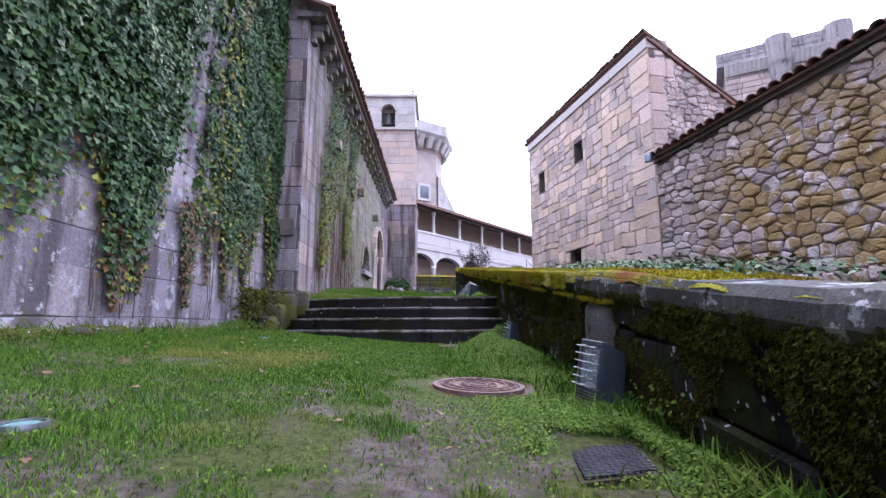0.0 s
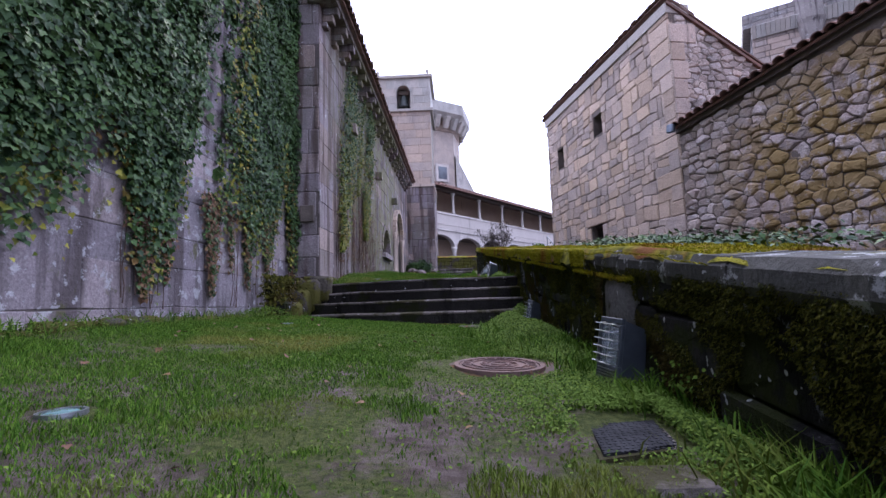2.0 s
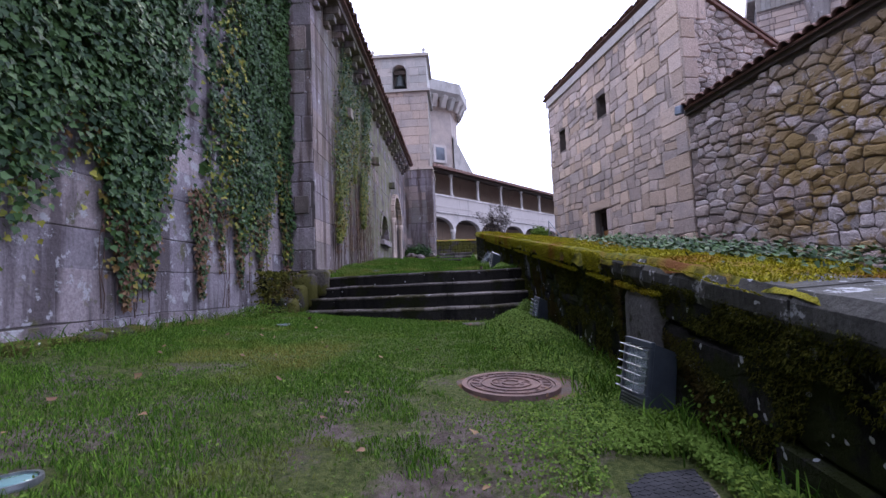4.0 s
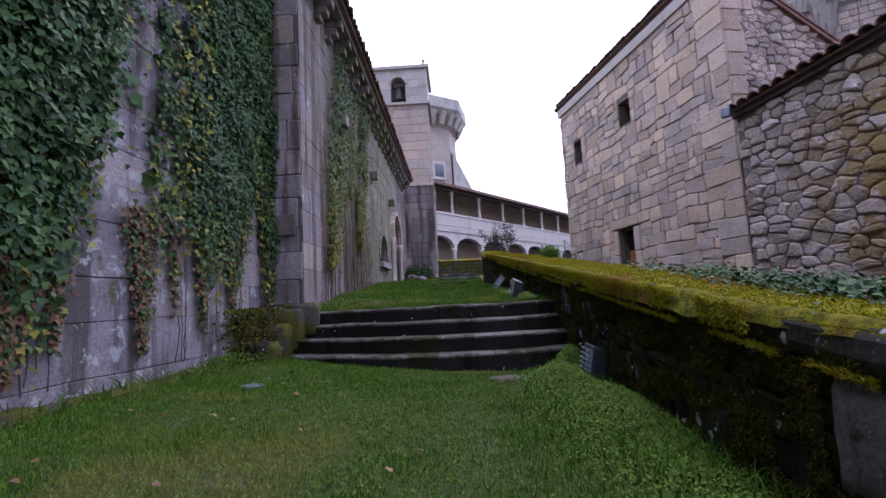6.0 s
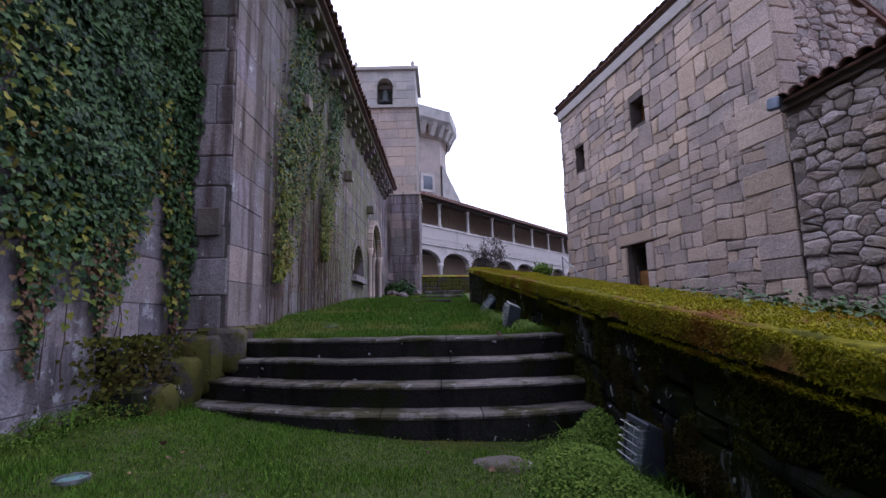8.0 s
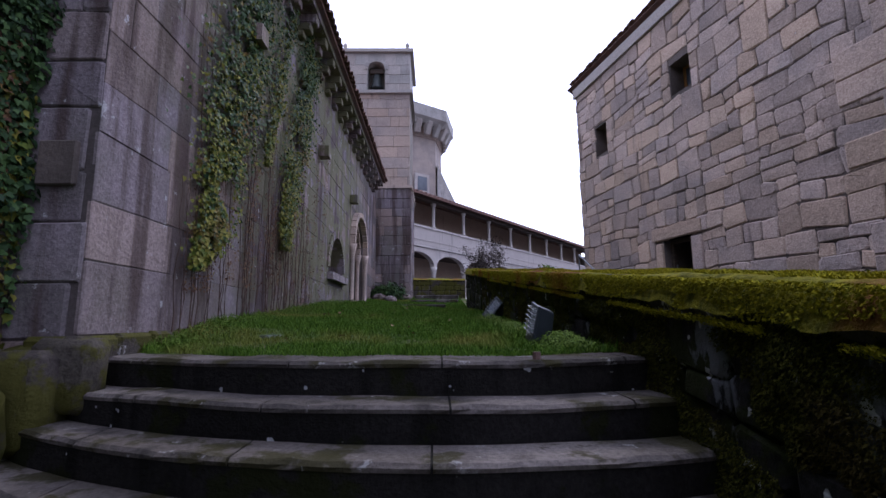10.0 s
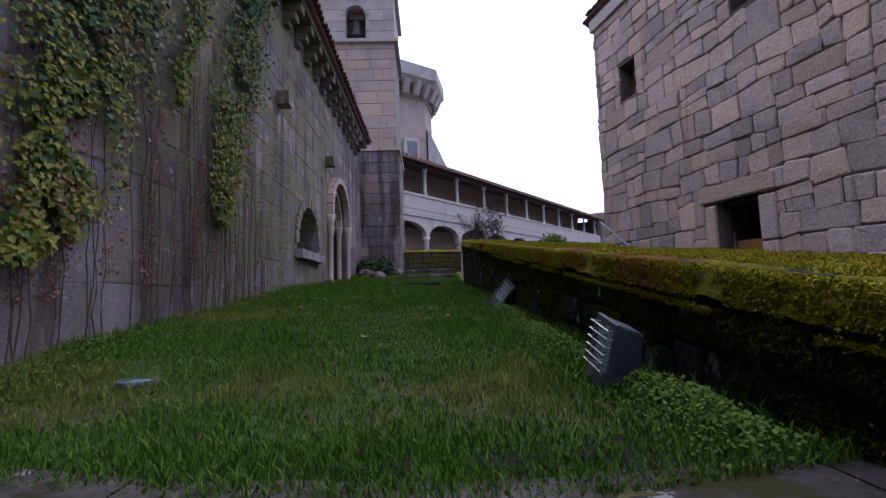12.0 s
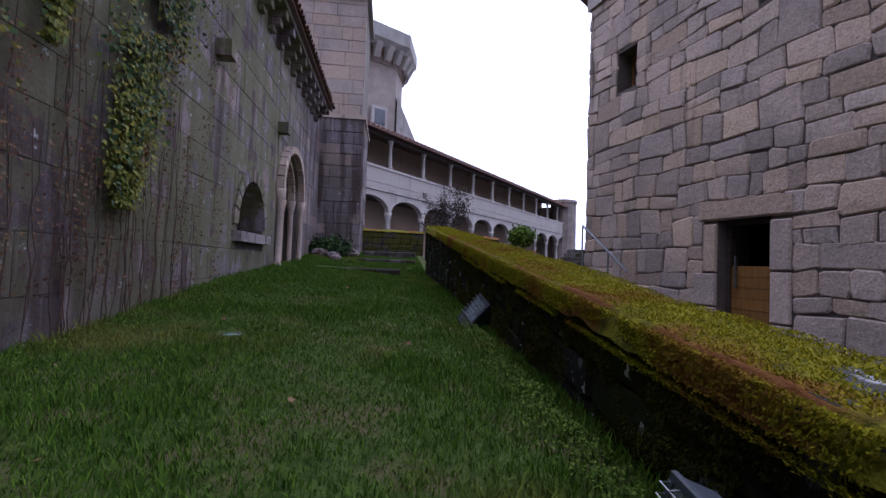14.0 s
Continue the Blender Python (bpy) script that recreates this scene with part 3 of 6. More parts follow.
# ---- steps ----
steps = building("stone_steps", "four worn curved granite steps with mossy risers coloured near-black for shade", "steps", (0, 7.2, 0.5))
for i in range(4):
    bm = bmesh.new()
    pts = [-3.0 + 0.155 * q for q in range(28)]
    y0, z1, zb = STEP_Y[i], STEP_Z[i], 0.2
    deep = 0.30 if i < 3 else 0.8
    P = []
    for x in pts:
        w = 0.010 * noise.noise((x * 2, i * 5.0, 0))
        z = z1 + 0.012 * noise.noise((x * 1.5, i * 3.0, 4))
        yy = y0 + bow(x) + w
        P.append([(x, yy, zb), (x, yy, z - 0.03), (x, yy + 0.008, z - 0.008), (x, yy + 0.03, z), (x, yy + deep, z + 0.008), (x, yy + deep, zb)])
    rows_ = [[bm.verts.new(q) for q in r] for r in P]
    for a, b in zip(rows_, rows_[1:]):
        for q in range(5):
            bm.faces.new((a[q], b[q], b[q + 1], a[q + 1]))
    bm.faces.new(rows_[0])
    bm.faces.new(rows_[-1][::-1])
    # near-black granite carries the risers' shade; the tread slabs stay paler
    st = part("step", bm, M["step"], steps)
    rnd = random.Random(40 + i)
    x = -2.98
    while x < 1.15:
        w = rnd.uniform(0.8, 1.35)
        x1 = min(x + w, 1.17)
        n_ = 10
        vs, fs = [], []
        for q in range(n_ + 1):
            xx = x + 0.006 + (x1 - x - 0.012) * q / n_
            yy = y0 + bow(xx) + 0.010 * noise.noise((xx * 2, i * 5.0, 0))
            zz = z1 + 0.012 * noise.noise((xx * 1.5, i * 3.0, 4)) + 0.004
            wob = 0.022 * noise.noise((xx * 6, i * 2.0, 8)) + 0.012 * noise.noise((xx * 17, i, 3))
            vs += [(xx, yy - 0.006, zz - 0.034), (xx, yy - 0.010 + wob, zz - 0.014), (xx, yy + 0.012 + wob, zz + 0.004 + wob * 0.4), (xx, yy + min(deep, 0.5) - 0.02, zz + 0.008 + 0.008 * noise.noise((xx * 3, i, 1)))]
        for q in range(n_):
            for r in range(3):
                fs.append((q * 4 + r, (q + 1) * 4 + r, (q + 1) * 4 + r + 1, q * 4 + r + 1))
        fs += [(3, 2, 1, 0), (n_ * 4, n_ * 4 + 1, n_ * 4 + 2, n_ * 4 + 3)]
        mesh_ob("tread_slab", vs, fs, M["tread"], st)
        x = x1

# ---- ivy-clad wall ----
ang = Vector((ivy_x(8.3) - ivy_x(-8), 16.3, 0)).normalized()
fi = Face((ivy_x(-8), -8, 0), ang, (ang.y, -ang.x, 0))
wall_w = tagged(part("wall_west_ivy", slab(fi, -30, 16.3, -3, 10.4, -1.0, 0, [(15.25, 15.26, 9, 9.1)]), M["mortar"]), "tall grey granite wall overgrown with ivy", "wall", kind="structure")
masonry(wall_w, "ashlar_block", fi, 5.5, 16.3, 0.2, 5.0, (0.30, 0.46), (0.55, 1.25), 0.013, 0.004, 0.010, 0.011, M["ivy_wall"], limit=220, seed=3)
masonry(wall_w, "ashlar_block", fi, 5.5, 16.3, 5.0, 10.3, (0.34, 0.46), (0.6, 1.2), 0.013, 0.004, 0.010, 0.011, M["ivy_wall"], limit=0, seed=4)
masonry(wall_w, "ashlar_block", fi, -4, 5.5, -0.6, 8, (0.34, 0.46), (0.6, 1.2), 0.013, 0.004, 0.010, 0.011, M["ivy_wall"], limit=0, seed=5)

rnd = random.Random(19)
y = -0.5
while y < 7.3:
    w = rnd.uniform(0.3, 0.6)
    zb = float(lawn_z(ivy_x(y) + 0.1, y))
    bm = box_bm((ivy_x(y) - 0.05, y, zb - 0.25), (ivy_x(y) + rnd.uniform(0.09, 0.17), y + w, zb + rnd.uniform(0.04, 0.10)), None, 0.035)
    bmesh.ops.subdivide_edges(bm, edges=list(bm.edges), cuts=1)
    for v in bm.verts:
        v.co += Vector((noise.noise(v.co * 7), 0, noise.noise(v.co * 6 + Vector((3, 0, 0))))) * 0.03
    part("footing_stone", bm, M["footing"], wall_w)
    y += w + 0.01

# ---- church ----
CX = -2.5
CZ = 6.85
fc = Face((CX, 8.3, 0), (0, 1, 0), (1, 0, 0))
arch_holes = [(7.3, 8.9, 2.6, 3.52), (10.05, 12.25, 1.9, 4.72)]
church = building("church", "old granite church with a corbelled eave and creeper-streaked flank", "church", (-5, 16, 1.5))
part("flank_wall", slab(fc, 0.0, 17, 0.3, CZ, -0.9, 0, arch_holes), M["mortar"], church)
masonry(church, "ashlar_block", fc, 0.0, 15.6, 1.0, CZ - 0.05, (0.34, 0.52), (0.6, 1.35), 0.014, 0.004, 0.009, 0.010, M["church"], holes=arch_holes, limit=290, seed=7, first=lambda u, v: u)
fr = Face((-3.2, 8.3, 0), (1, 0, 0), (0, -1, 0))
part("end_wall", slab(fr, -6.0, -0.2, 0.3, CZ + 0.4, -0.6, 0, []), M["mortar"], church)
masonry(church, "quoin_block", fr, -0.1, 0.7, 1.0, CZ + 0.3, (0.34, 0.5), (0.35, 0.8), 0.012, 0.01, 0.02, 0.022, M["church"], limit=60, seed=8)
part("dark_stone", box_bm((-2.86, 8.24, 2.42), (-2.60, 8.31, 2.74), None, 0.01), M["joint"], church)
# weathered plinth
for q in range(7):
    y0 = 8.22 + q * 0.42
    part("plinth_stone", box_bm((CX - 0.3, y0, 0.9), (CX + 0.08 - 0.008 * q, y0 + 0.41, 1.40 + 0.012 * q), None, 0.03), M["footing"], church)
# niche and portal
def arch_ring(face, uc, vs, r, w, depth, w0, pointed=0.0, n=9):
    """Arch stones round an opening; pointed lifts the crown."""
    out = []
    for q in range(n):
        ring = []
        for rr in (r, r + w):
            for k3 in (q + 0.06, q + 0.94):
                t = math.pi * k3 / n
                ring.append((uc - rr * math.cos(t), vs + rr * math.sin(t) * (1 + pointed * math.sin(t))))
        a, b, c, d = ring
        pl = [a, b, d, c]
        vv = [face.p(u, v, w0) for u, v in pl] + [face.p(u, v, w0 + depth) for u, v in pl]
        out.append((vv, [(0, 1, 2, 3), (7, 6, 5, 4), (0, 4, 5, 1), (1, 5, 6, 2), (2, 6, 7, 3), (3, 7, 4, 0)]))
    return out


def spandrel(face, u0, u1, v0, v1, uc, vs, r, pointed, w0, w1):
    """Fills the corners of a square hole above an arch."""
    bm = bmesh.new()
    n = 12
    arc = [(uc - r * math.cos(math.pi * q / n), vs + r * math.sin(math.pi * q / n) * (1 + pointed * math.sin(math.pi * q / n))) for q in range(n + 1)]
    for (a, va), (b, vb) in zip(arc, arc[1:]):
        q = [bm.verts.new(face.p(u, v, w)) for w in (w0, w1) for u, v in ((a, va), (b, vb), (b, v1), (a, v1))]
        for f in ((0, 1, 2, 3), (7, 6, 5, 4), (0, 4, 5, 1), (1, 5, 6, 2), (2, 6, 7, 3), (3, 7, 4, 0)):
            bm.faces.new([q[i] for i in f])
    bmesh.ops.remove_doubles(bm, verts=bm.verts, dist=0.0005)
    return bm


niche = mesh_ob("niche_back", [fc.p(7.2, 2.3, -0.45), fc.p(9.0, 2.3, -0.45), fc.p(9.0, 3.7, -0.45), fc.p(7.2, 3.7, -0.45)], [(0, 1, 2, 3)], M["church"], church, "shadowed stone back of an arched tomb niche")
part("niche_head", spandrel(fc, 7.3, 8.9, 2.6, 3.52, 8.1, 2.72, 0.798, 0.0, -0.4, 0.012), M["church"], church)
for vv, ff in arch_ring(fc, 8.1, 2.72, 0.798, 0.2, 0.05, 0.0, 0.0, 11):
    mesh_ob("arch_stone", vv, ff, M["church"], church)
bm = bmesh.new()
fc.box(bm, 7.18, 9.02, 2.46, 2.62, -0.4, 0.14)
part("niche_sill", bm, M["ivy_wall"], church, "pale lichened stone sill")
# portal: three stepped archivolts on shafts
part("portal_head", spandrel(fc, 10.05, 12.25, 1.9, 4.72, 11.15, 3.7, 1.099, -0.12, -0.45, 0.012), M["church"], church)
mesh_ob("portal_door", [fc.p(10.0, 1.9, -0.7), fc.p(12.3, 1.9, -0.7), fc.p(12.3, 4.9, -0.7), fc.p(10.0, 4.9, -0.7)], [(0, 1, 2, 3)], M["old_wood"], church, "dark old wooden church door")
for q, (r, w0) in enumerate(((0.80, -0.42), (0.96, -0.22), (1.12, 0.0))):
    for vv, ff in arch_ring(fc, 11.15, 3.7, r, 0.17, 0.16, w0, -0.12, 15):
        mesh_ob("archivolt_stone", vv, ff, M["ashlar"], church)
    for sgn in (-1, 1):
        bm = lathe([(0.09, 0), (0.09, 0.1), (0.06, 0.14), (0.07, 1.42), (0.085, 1.46), (0.13, 1.7)], 8, Matrix.Translation(fc.p(11.15 + sgn * (r + 0.08), 2.0, w0 + 0.07)))
        part("shaft", bm, M["ashlar"], church, smooth=True)
for u, v in ((9.85, 4.95), (6.2, 4.98), (2.4, 5.12)):
    bm = bmesh.new()
    fc.box(bm, u - 0.12, u + 0.12, v - 0.11, v + 0.11, 0, 0.22)
    part("projecting_stone", bm, M["church"], church)
# eave: cornice, corbels, tiles
bm = bmesh.new()
fc.box(bm, -0.1, 14.9, CZ - 0.02, CZ + 0.10, -0.2, 0.36)
part("cornice", bm, M["church"], church)
corb = bmesh.new()
for a, b in (((0, 0.34), (-0.16, 0.0)), ((0, 0.24), (-0.30, -0.16)), ((0, 0.12), (-0.40, -0.30))):
    box(corb, (a[0], -0.10, b[0]), (a[1], 0.10, b[1]), None, 0.012)
me = bpy.data.meshes.new("corbel")
corb.to_mesh(me)
corb.free()
me.materials.append(M["church"])
for q in range(21):
    ob = new("corbel", me)
    ob.location = (CX, 8.55 + 0.70 * q, CZ - 0.02)
    ob.parent = church


def tile_mesh(length=0.5, r=0.105):
    vs, fs = [], []
    n = 6
    for rr in (r, r - 0.018):
        for yy in (0, length):
            for q in range(n + 1):
                t = math.pi * q / n
                vs.append((rr * math.cos(t), yy, rr * math.sin(t) * 0.8))
    m = n + 1
    for q in range(n):
        fs.append((q, q + 1, m + q + 1, m + q))
        fs.append((2 * m + q + 1, 2 * m + q, 3 * m + q, 3 * m + q + 1))
        fs.append((q + 1, q, 2 * m + q, 2 * m + q + 1))
    me = bpy.data.meshes.new("roof_tile")
    me.from_pydata(vs, [], fs)
    me.materials.append(M["tile"])
    return me


TILE = tile_mesh()


def tiled_roof(owner, o, along, length, into, rise, depth, rows_shown=3, step=0.205, name="roof_tile"):
    """Roof slab from an eave line, with barrel tiles laid along its lowest rows."""
    o, along, into = Vector(o), Vector(along).normalized(), Vector(into).normalized()
    slope = (into * depth + Vector((0, 0, rise))).normalized()
    L = (into * depth + Vector((0, 0, rise))).length
    nrm = along.cross(slope).normalized()
    if nrm.z < 0:
        nrm = -nrm
    a, b = o, o + along * length
    c, d = b + slope * L, a + slope * L
    vs = [a, b, c, d] + [q - nrm * 0.035 for q in (a, b, c, d)]
    rf = mesh_ob("roof", vs, [(0, 1, 2, 3), (7, 6, 5, 4), (0, 4, 5, 1), (1, 5, 6, 2), (2, 6, 7, 3), (3, 7, 4, 0)], M["tile"], owner)
    xax = slope.cross(nrm).normalized()
    R = Matrix((xax, slope, nrm)).transposed()
    rnd = random.Random(int(length * 100))
    cnt = int(length / step)
    for r in range(rows_shown):
        for q in range(cnt):
            p = a + along * (step * (q + 0.5)) + slope * (r * 0.40 - 0.07 + rnd.uniform(-0.02, 0.02)) + nrm * (0.012 + 0.012 * (r > 0))
            ob = new(name, TILE)
            ob.parent = rf
            ob.matrix_basis = Matrix.Translation(p) @ R.to_4x4() @ pose(0, 0, 0, rnd.uniform(-2, 2), rnd.uniform(-3, 3), rnd.uniform(-2, 2))
    return rf


tiled_roof(church, (CX + 0.47, 8.05, CZ + 0.11), (0, 1, 0), 15.1, (-1, 0, 0), 2.0, 5.2, rows_shown=3)

# ---- bell tower ----
BY = 24.0
bell_tower = building("bell_tower", "square granite bell tower with a bell in its arched opening", "tower", (-2.8, 25.5, 2.3))
fb = Face((-4.2, BY, 0), (1, 0, 0), (0, -1, 0))
fe = Face((-1.1, BY, 0), (0, 1, 0), (1, 0, 0))
part("shaft_front", slab(fb, 0, 3.06, 1.0, 7.0, -2.9, 0, []), M["mortar"], bell_tower)
masonry(bell_tower, "ashlar_block", fb, 1.5, 3.1, 1.9, 7.0, (0.34, 0.5), (0.5, 1.0), 0.006, 0.012, 0.015, 0.03, M["church"], limit=80, seed=11)
masonry(bell_tower, "ashlar_block", fe, 0, 2.9, 1.9, 7.0, (0.34, 0.5), (0.5, 1.0), 0.006, 0.012, 0.015, 0.03, M["church"], limit=0, seed=12)
bm = bmesh.new()
fb.box(bm, -0.05, 3.18, 6.98, 7.1, -3.0, 0.08)
part("string_course", bm, M["tower"], bell_tower)
fb2 = Face((-4.2, BY + 0.06, 0), (1, 0, 0), (0, -1, 0))
part("upper_shaft", slab(fb2, 0, 3.05, 7.1, 11.15, -2.8, 0, []), M["mortar_pale"], bell_tower)
masonry(bell_tower, "ashlar_block", fb2, 0, 3.07, 7.1, 11.15, (0.34, 0.5), (0.6, 1.1), 0.005, 0.010, 0.012, 0.022, M["tower"], limit=60, seed=13)
bm = bmesh.new()
fb.box(bm, -0.05, 3.2, 11.15, 11.28, -3.0, 0.1)
part("string_course", bm, M["tower_pale"], bell_tower)
bh = (1.25, 2.0, 11.35, 12.65)
part("belfry_wall", slab(fb2, 0, 3.08, 11.28, 13.05, -0.7, 0, [bh]), M["tower_pale"], bell_tower)
part("belfry_head", spandrel(fb2, *bh, 1.625, 12.27, 0.375, 0.0, -0.69, -0.004), M["tower_pale"], bell_tower)
masonry(bell_tower, "ashlar_block", fb2, 0, 3.08, 11.28, 13.0, (0.34, 0.45), (0.5, 0.95), 0.005, 0.010, 0.012, 0.02, M["tower_pale"], holes=[bh], limit=40, seed=14)
part("belfry_side", box_bm((-4.2, BY + 0.8, 11.28), (-1.13, BY + 2.9, 13.05)), M["tower_pale"], bell_tower)
for vv, ff in arch_ring(fb2, 1.625, 12.27, 0.375, 0.14, 0.05, 0.0, 0.0, 9):
    mesh_ob("arch_stone", vv, ff, M["tower_pale"], bell_tower)
bm = bmesh.new()
fb.box(bm, -0.08, 3.22, 13.05, 13.2, -3.0, 0.08)
part("cornice", bm, M["tower_pale"], bell_tower)
for u in (0.25, 2.95):
    part("finial", lathe([(0.10, 0), (0.10, 0.08), (0.05, 0.14), (0.10, 0.24), (0.09, 0.32), (0.02, 0.42)], 8, Matrix.Translation(fb.p(u, 13.2, -0.2))), M["tower_pale"], bell_tower, smooth=True)
bell = thing("bell", "dark bronze church bell hanging in an arched opening", "bell", (-2.575, BY + 0.36, 11.5))
part("bell_body", lathe([(0.33, 0), (0.30, 0.06), (0.23, 0.22), (0.20, 0.5), (0.16, 0.66), (0.05, 0.72)], 16), M["bronze"], bell, smooth=True)
part("yoke", box_bm((-0.3, -0.08, 0.72), (0.3, 0.08, 0.95), None, 0.02), M["old_wood"], bell)

# ---- stone house across the garden wall ----
da = Vector((-1.42, 6.7, 0)).normalized()
na = Vector((-da.y, da.x, 0))
A0 = Vector((4.87, 9.5, 0))
LA = 6.85
fa = Face(A0, da, na)


def a_u(y):
    return (y - 9.5) / da.y


DOOR = (a_u(12.8), a_u(13.48), 1.1, 2.9)
WIN_B = (a_u(12.5), a_u(12.97), 5.44, 6.02)
WIN_C = (a_u(14.98), a_u(15.44), 5.2, 5.87)
house = building("stone_house", "two-storey house of coursed granite with small window openings", "house", (6.5, 13, 1.2))
part("wall", slab(fa, 0, LA, 0.0, 7.05, -0.55, 0, [DOOR, WIN_B, WIN_C]), M["joint"], house)
QUOINS = []
rnd = random.Random(23)
v = 1.0
while v < 6.95:
    h = min(rnd.uniform(0.30, 0.44), 7.0 - v)
    QUOINS.append((0.0, rnd.choice((0.36, 0.42, 0.68, 0.82)), v, v + h))
    v += h
JAMBS = [(DOOR[0] - 0.24, DOOR[0] - 0.004, v_, v_ + 0.58) for v_ in (1.1, 1.69, 2.28)] + [(DOOR[1] + 0.004, DOOR[1] + w_, v_, v_ + h_) for w_, v_, h_ in ((0.2, 1.1, 0.7), (0.34, 1.81, 0.42), (0.2, 2.24, 0.62))]
masonry(house, "stone_block", fa, 0.0, LA, 1.0, 7.0, (0.20, 0.33), (0.22, 0.60), 0.046, 0.008, 0.026, 0.026, M["ashlar"], holes=[(DOOR[0] - 0.03, DOOR[1] + 0.03, DOOR[2], DOOR[3]), (DOOR[0] - 0.30, DOOR[1] + 0.25, DOOR[3], DOOR[3] + 0.24), (WIN_B[0], WIN_B[1], WIN_B[2], WIN_B[3]), (WIN_C[0], WIN_C[1], WIN_C[2], WIN_C[3])] + QUOINS + JAMBS, limit=300, seed=21, sneck=True)
for piece, blocks in (("quoin_block", QUOINS), ("jamb_stone", JAMBS)):
    for u0, u1, v0, v1 in blocks:
        bm = bmesh.new()
        fa.box(bm, u0, u1 - 0.008, v0 + 0.005, v1 - 0.005, -0.1, 0.047 + rnd.uniform(-0.004, 0.004))
        bmesh.ops.bevel(bm, geom=list(bm.edges), offset=0.014, segments=1, affect="EDGES")
        part(piece, bm, M["ashlar"], house)


def surround(owner, face, hole, jamb, lintel, sill, mat):
    """Dressed stones round an opening."""
    u0, u1, v0, v1 = hole
    for nm, q in (("lintel", (u0 - jamb - 0.06, u1 + jamb + 0.06, v1, v1 + lintel)), ("sill", (u0 - jamb, u1 + jamb, v0 - sill, v0 - 0.004))):
        if nm == "sill" and not sill:
            continue
        bm = bmesh.new()
        face.box(bm, *q, -0.3, 0.05)
        bmesh.ops.bevel(bm, geom=list(bm.edges), offset=0.022, segments=2, affect="EDGES")
        part(nm, bm, mat, owner)


surround(house, fa, DOOR, 0.22, 0.24, 0, M["ashlar"])
for hole in (WIN_B, WIN_C):
    win = new("window")
    win.parent = house
    bm = bmesh.new()
    u0, u1, v0, v1 = hole
    for q in ((u0, u0 + 0.05, v0, v1), (u1 - 0.05, u1, v0, v1), (u0 + 0.05, u1 - 0.05, v1 - 0.05, v1), (u0 + 0.05, u1 - 0.05, v0, v0 + 0.05)):
        fa.box(bm, *q, -0.34, -0.29)
    part("window_frame", bm, M["wood"], win)
    bm = bmesh.new()
    fa.box(bm, u0 + 0.05, u1 - 0.05, v0 + 0.05, v1 - 0.05, -0.325, -0.31)
    part("pane", bm, M["window_glass"], win)
door = new("half_door")
door.parent = house
door["label"] = "varnished pine half door, its upper part open"
u0, u1, v0, v1 = DOOR
for nm, q in (("door_post", (u0, u0 + 0.07, v0, v1)), ("door_post", (u1 - 0.06, u1, v0, v1)), ("door_head", (u0 + 0.07, u1 - 0.06, v1 - 0.06, v1))):
    bm = bmesh.new()
    fa.box(bm, *q, -0.22, -0.14)
    part(nm, bm, M["old_wood"], door)
for q in range(9):
    bm = bmesh.new()
    z = 1.12 + q * 0.135
    if z + 0.13 > 2.4:
        continue
    fa.box(bm, u0 + 0.075, u1 - 0.065, z, z + 0.13, -0.20, -0.165 + 0.004 * (q % 2))
    part("board", bm, M["wood"], door)
bm = bmesh.new()
fa.box(bm, u1 - 0.15, u1 - 0.13, 2.05, 2.45, -0.15, -0.12)
part("door_handle", bm, M["wire"], door)
# the other walls, and the gable that falls away from the path
back = -na
ge = Face(A0, back, -da)
HW = 5.2


def verge(u):
    return 7.15 - 0.62 * u


for face, L in ((ge, HW), (Face(A0 + da * LA, back, da), HW)):
    bm = bmesh.new()
    q = [bm.verts.new(face.p(u, v, w)) for w in (-0.5, 0.0) for u, v in ((0.551, 0), (L, 0), (L, verge(L)), (0.551, verge(0.551)))]
    for f in ((0, 1, 2, 3), (7, 6, 5, 4), (0, 4, 5, 1), (1, 5, 6, 2), (2, 6, 7, 3), (3, 7, 4, 0)):
        bm.faces.new([q[i] for i in f])
    part("gable_wall", bm, M["mortar_pale"], house)
part("rear_wall", slab(Face(A0 + back * HW, da, back), 0, LA, 0, verge(HW), -0.5, 0, []), M["mortar_pale"], house)
rubble_face(house, "gable_stone", ge, 0.0, HW, 3.6, 7.2, (0.26, 0.16), 0.016, 0.035, M["gable"], 120, 22, lambda u: verge(u) - 0.02, lambda u, v: u)
o = A0 + na * 0.07 - da * 0.03
tiled_roof(house, o + Vector((0, 0, 7.15 + 0.15 + 0.08)), da, LA + 0.3, back, -0.62 * (HW + 0.24), HW + 0.3, rows_shown=2)
bm = bmesh.new()
fa.box(bm, -0.02, LA + 0.03, 6.99, 7.22, -0.5, 0.07)
part("eave_course", bm, M["tower_pale"], house)
vb = bmesh.new()
q8 = [vb.verts.new(ge.p(u, verge(u) + dv, w)) for w in (-0.3, 0.07) for u, dv in ((-0.05, -0.01), (HW + 0.2, -0.01), (HW + 0.2, 0.06), (-0.05, 0.06))]
for f in ((0, 1, 2, 3), (7, 6, 5, 4), (0, 4, 5, 1), (1, 5, 6, 2), (2, 6, 7, 3), (3, 7, 4, 0)):
    vb.faces.new([q8[i] for i in f])
part("verge_course", vb, M["tile"], house, "thin course of clay tile along the gable")
rnd = random.Random(29)
v = 3.6
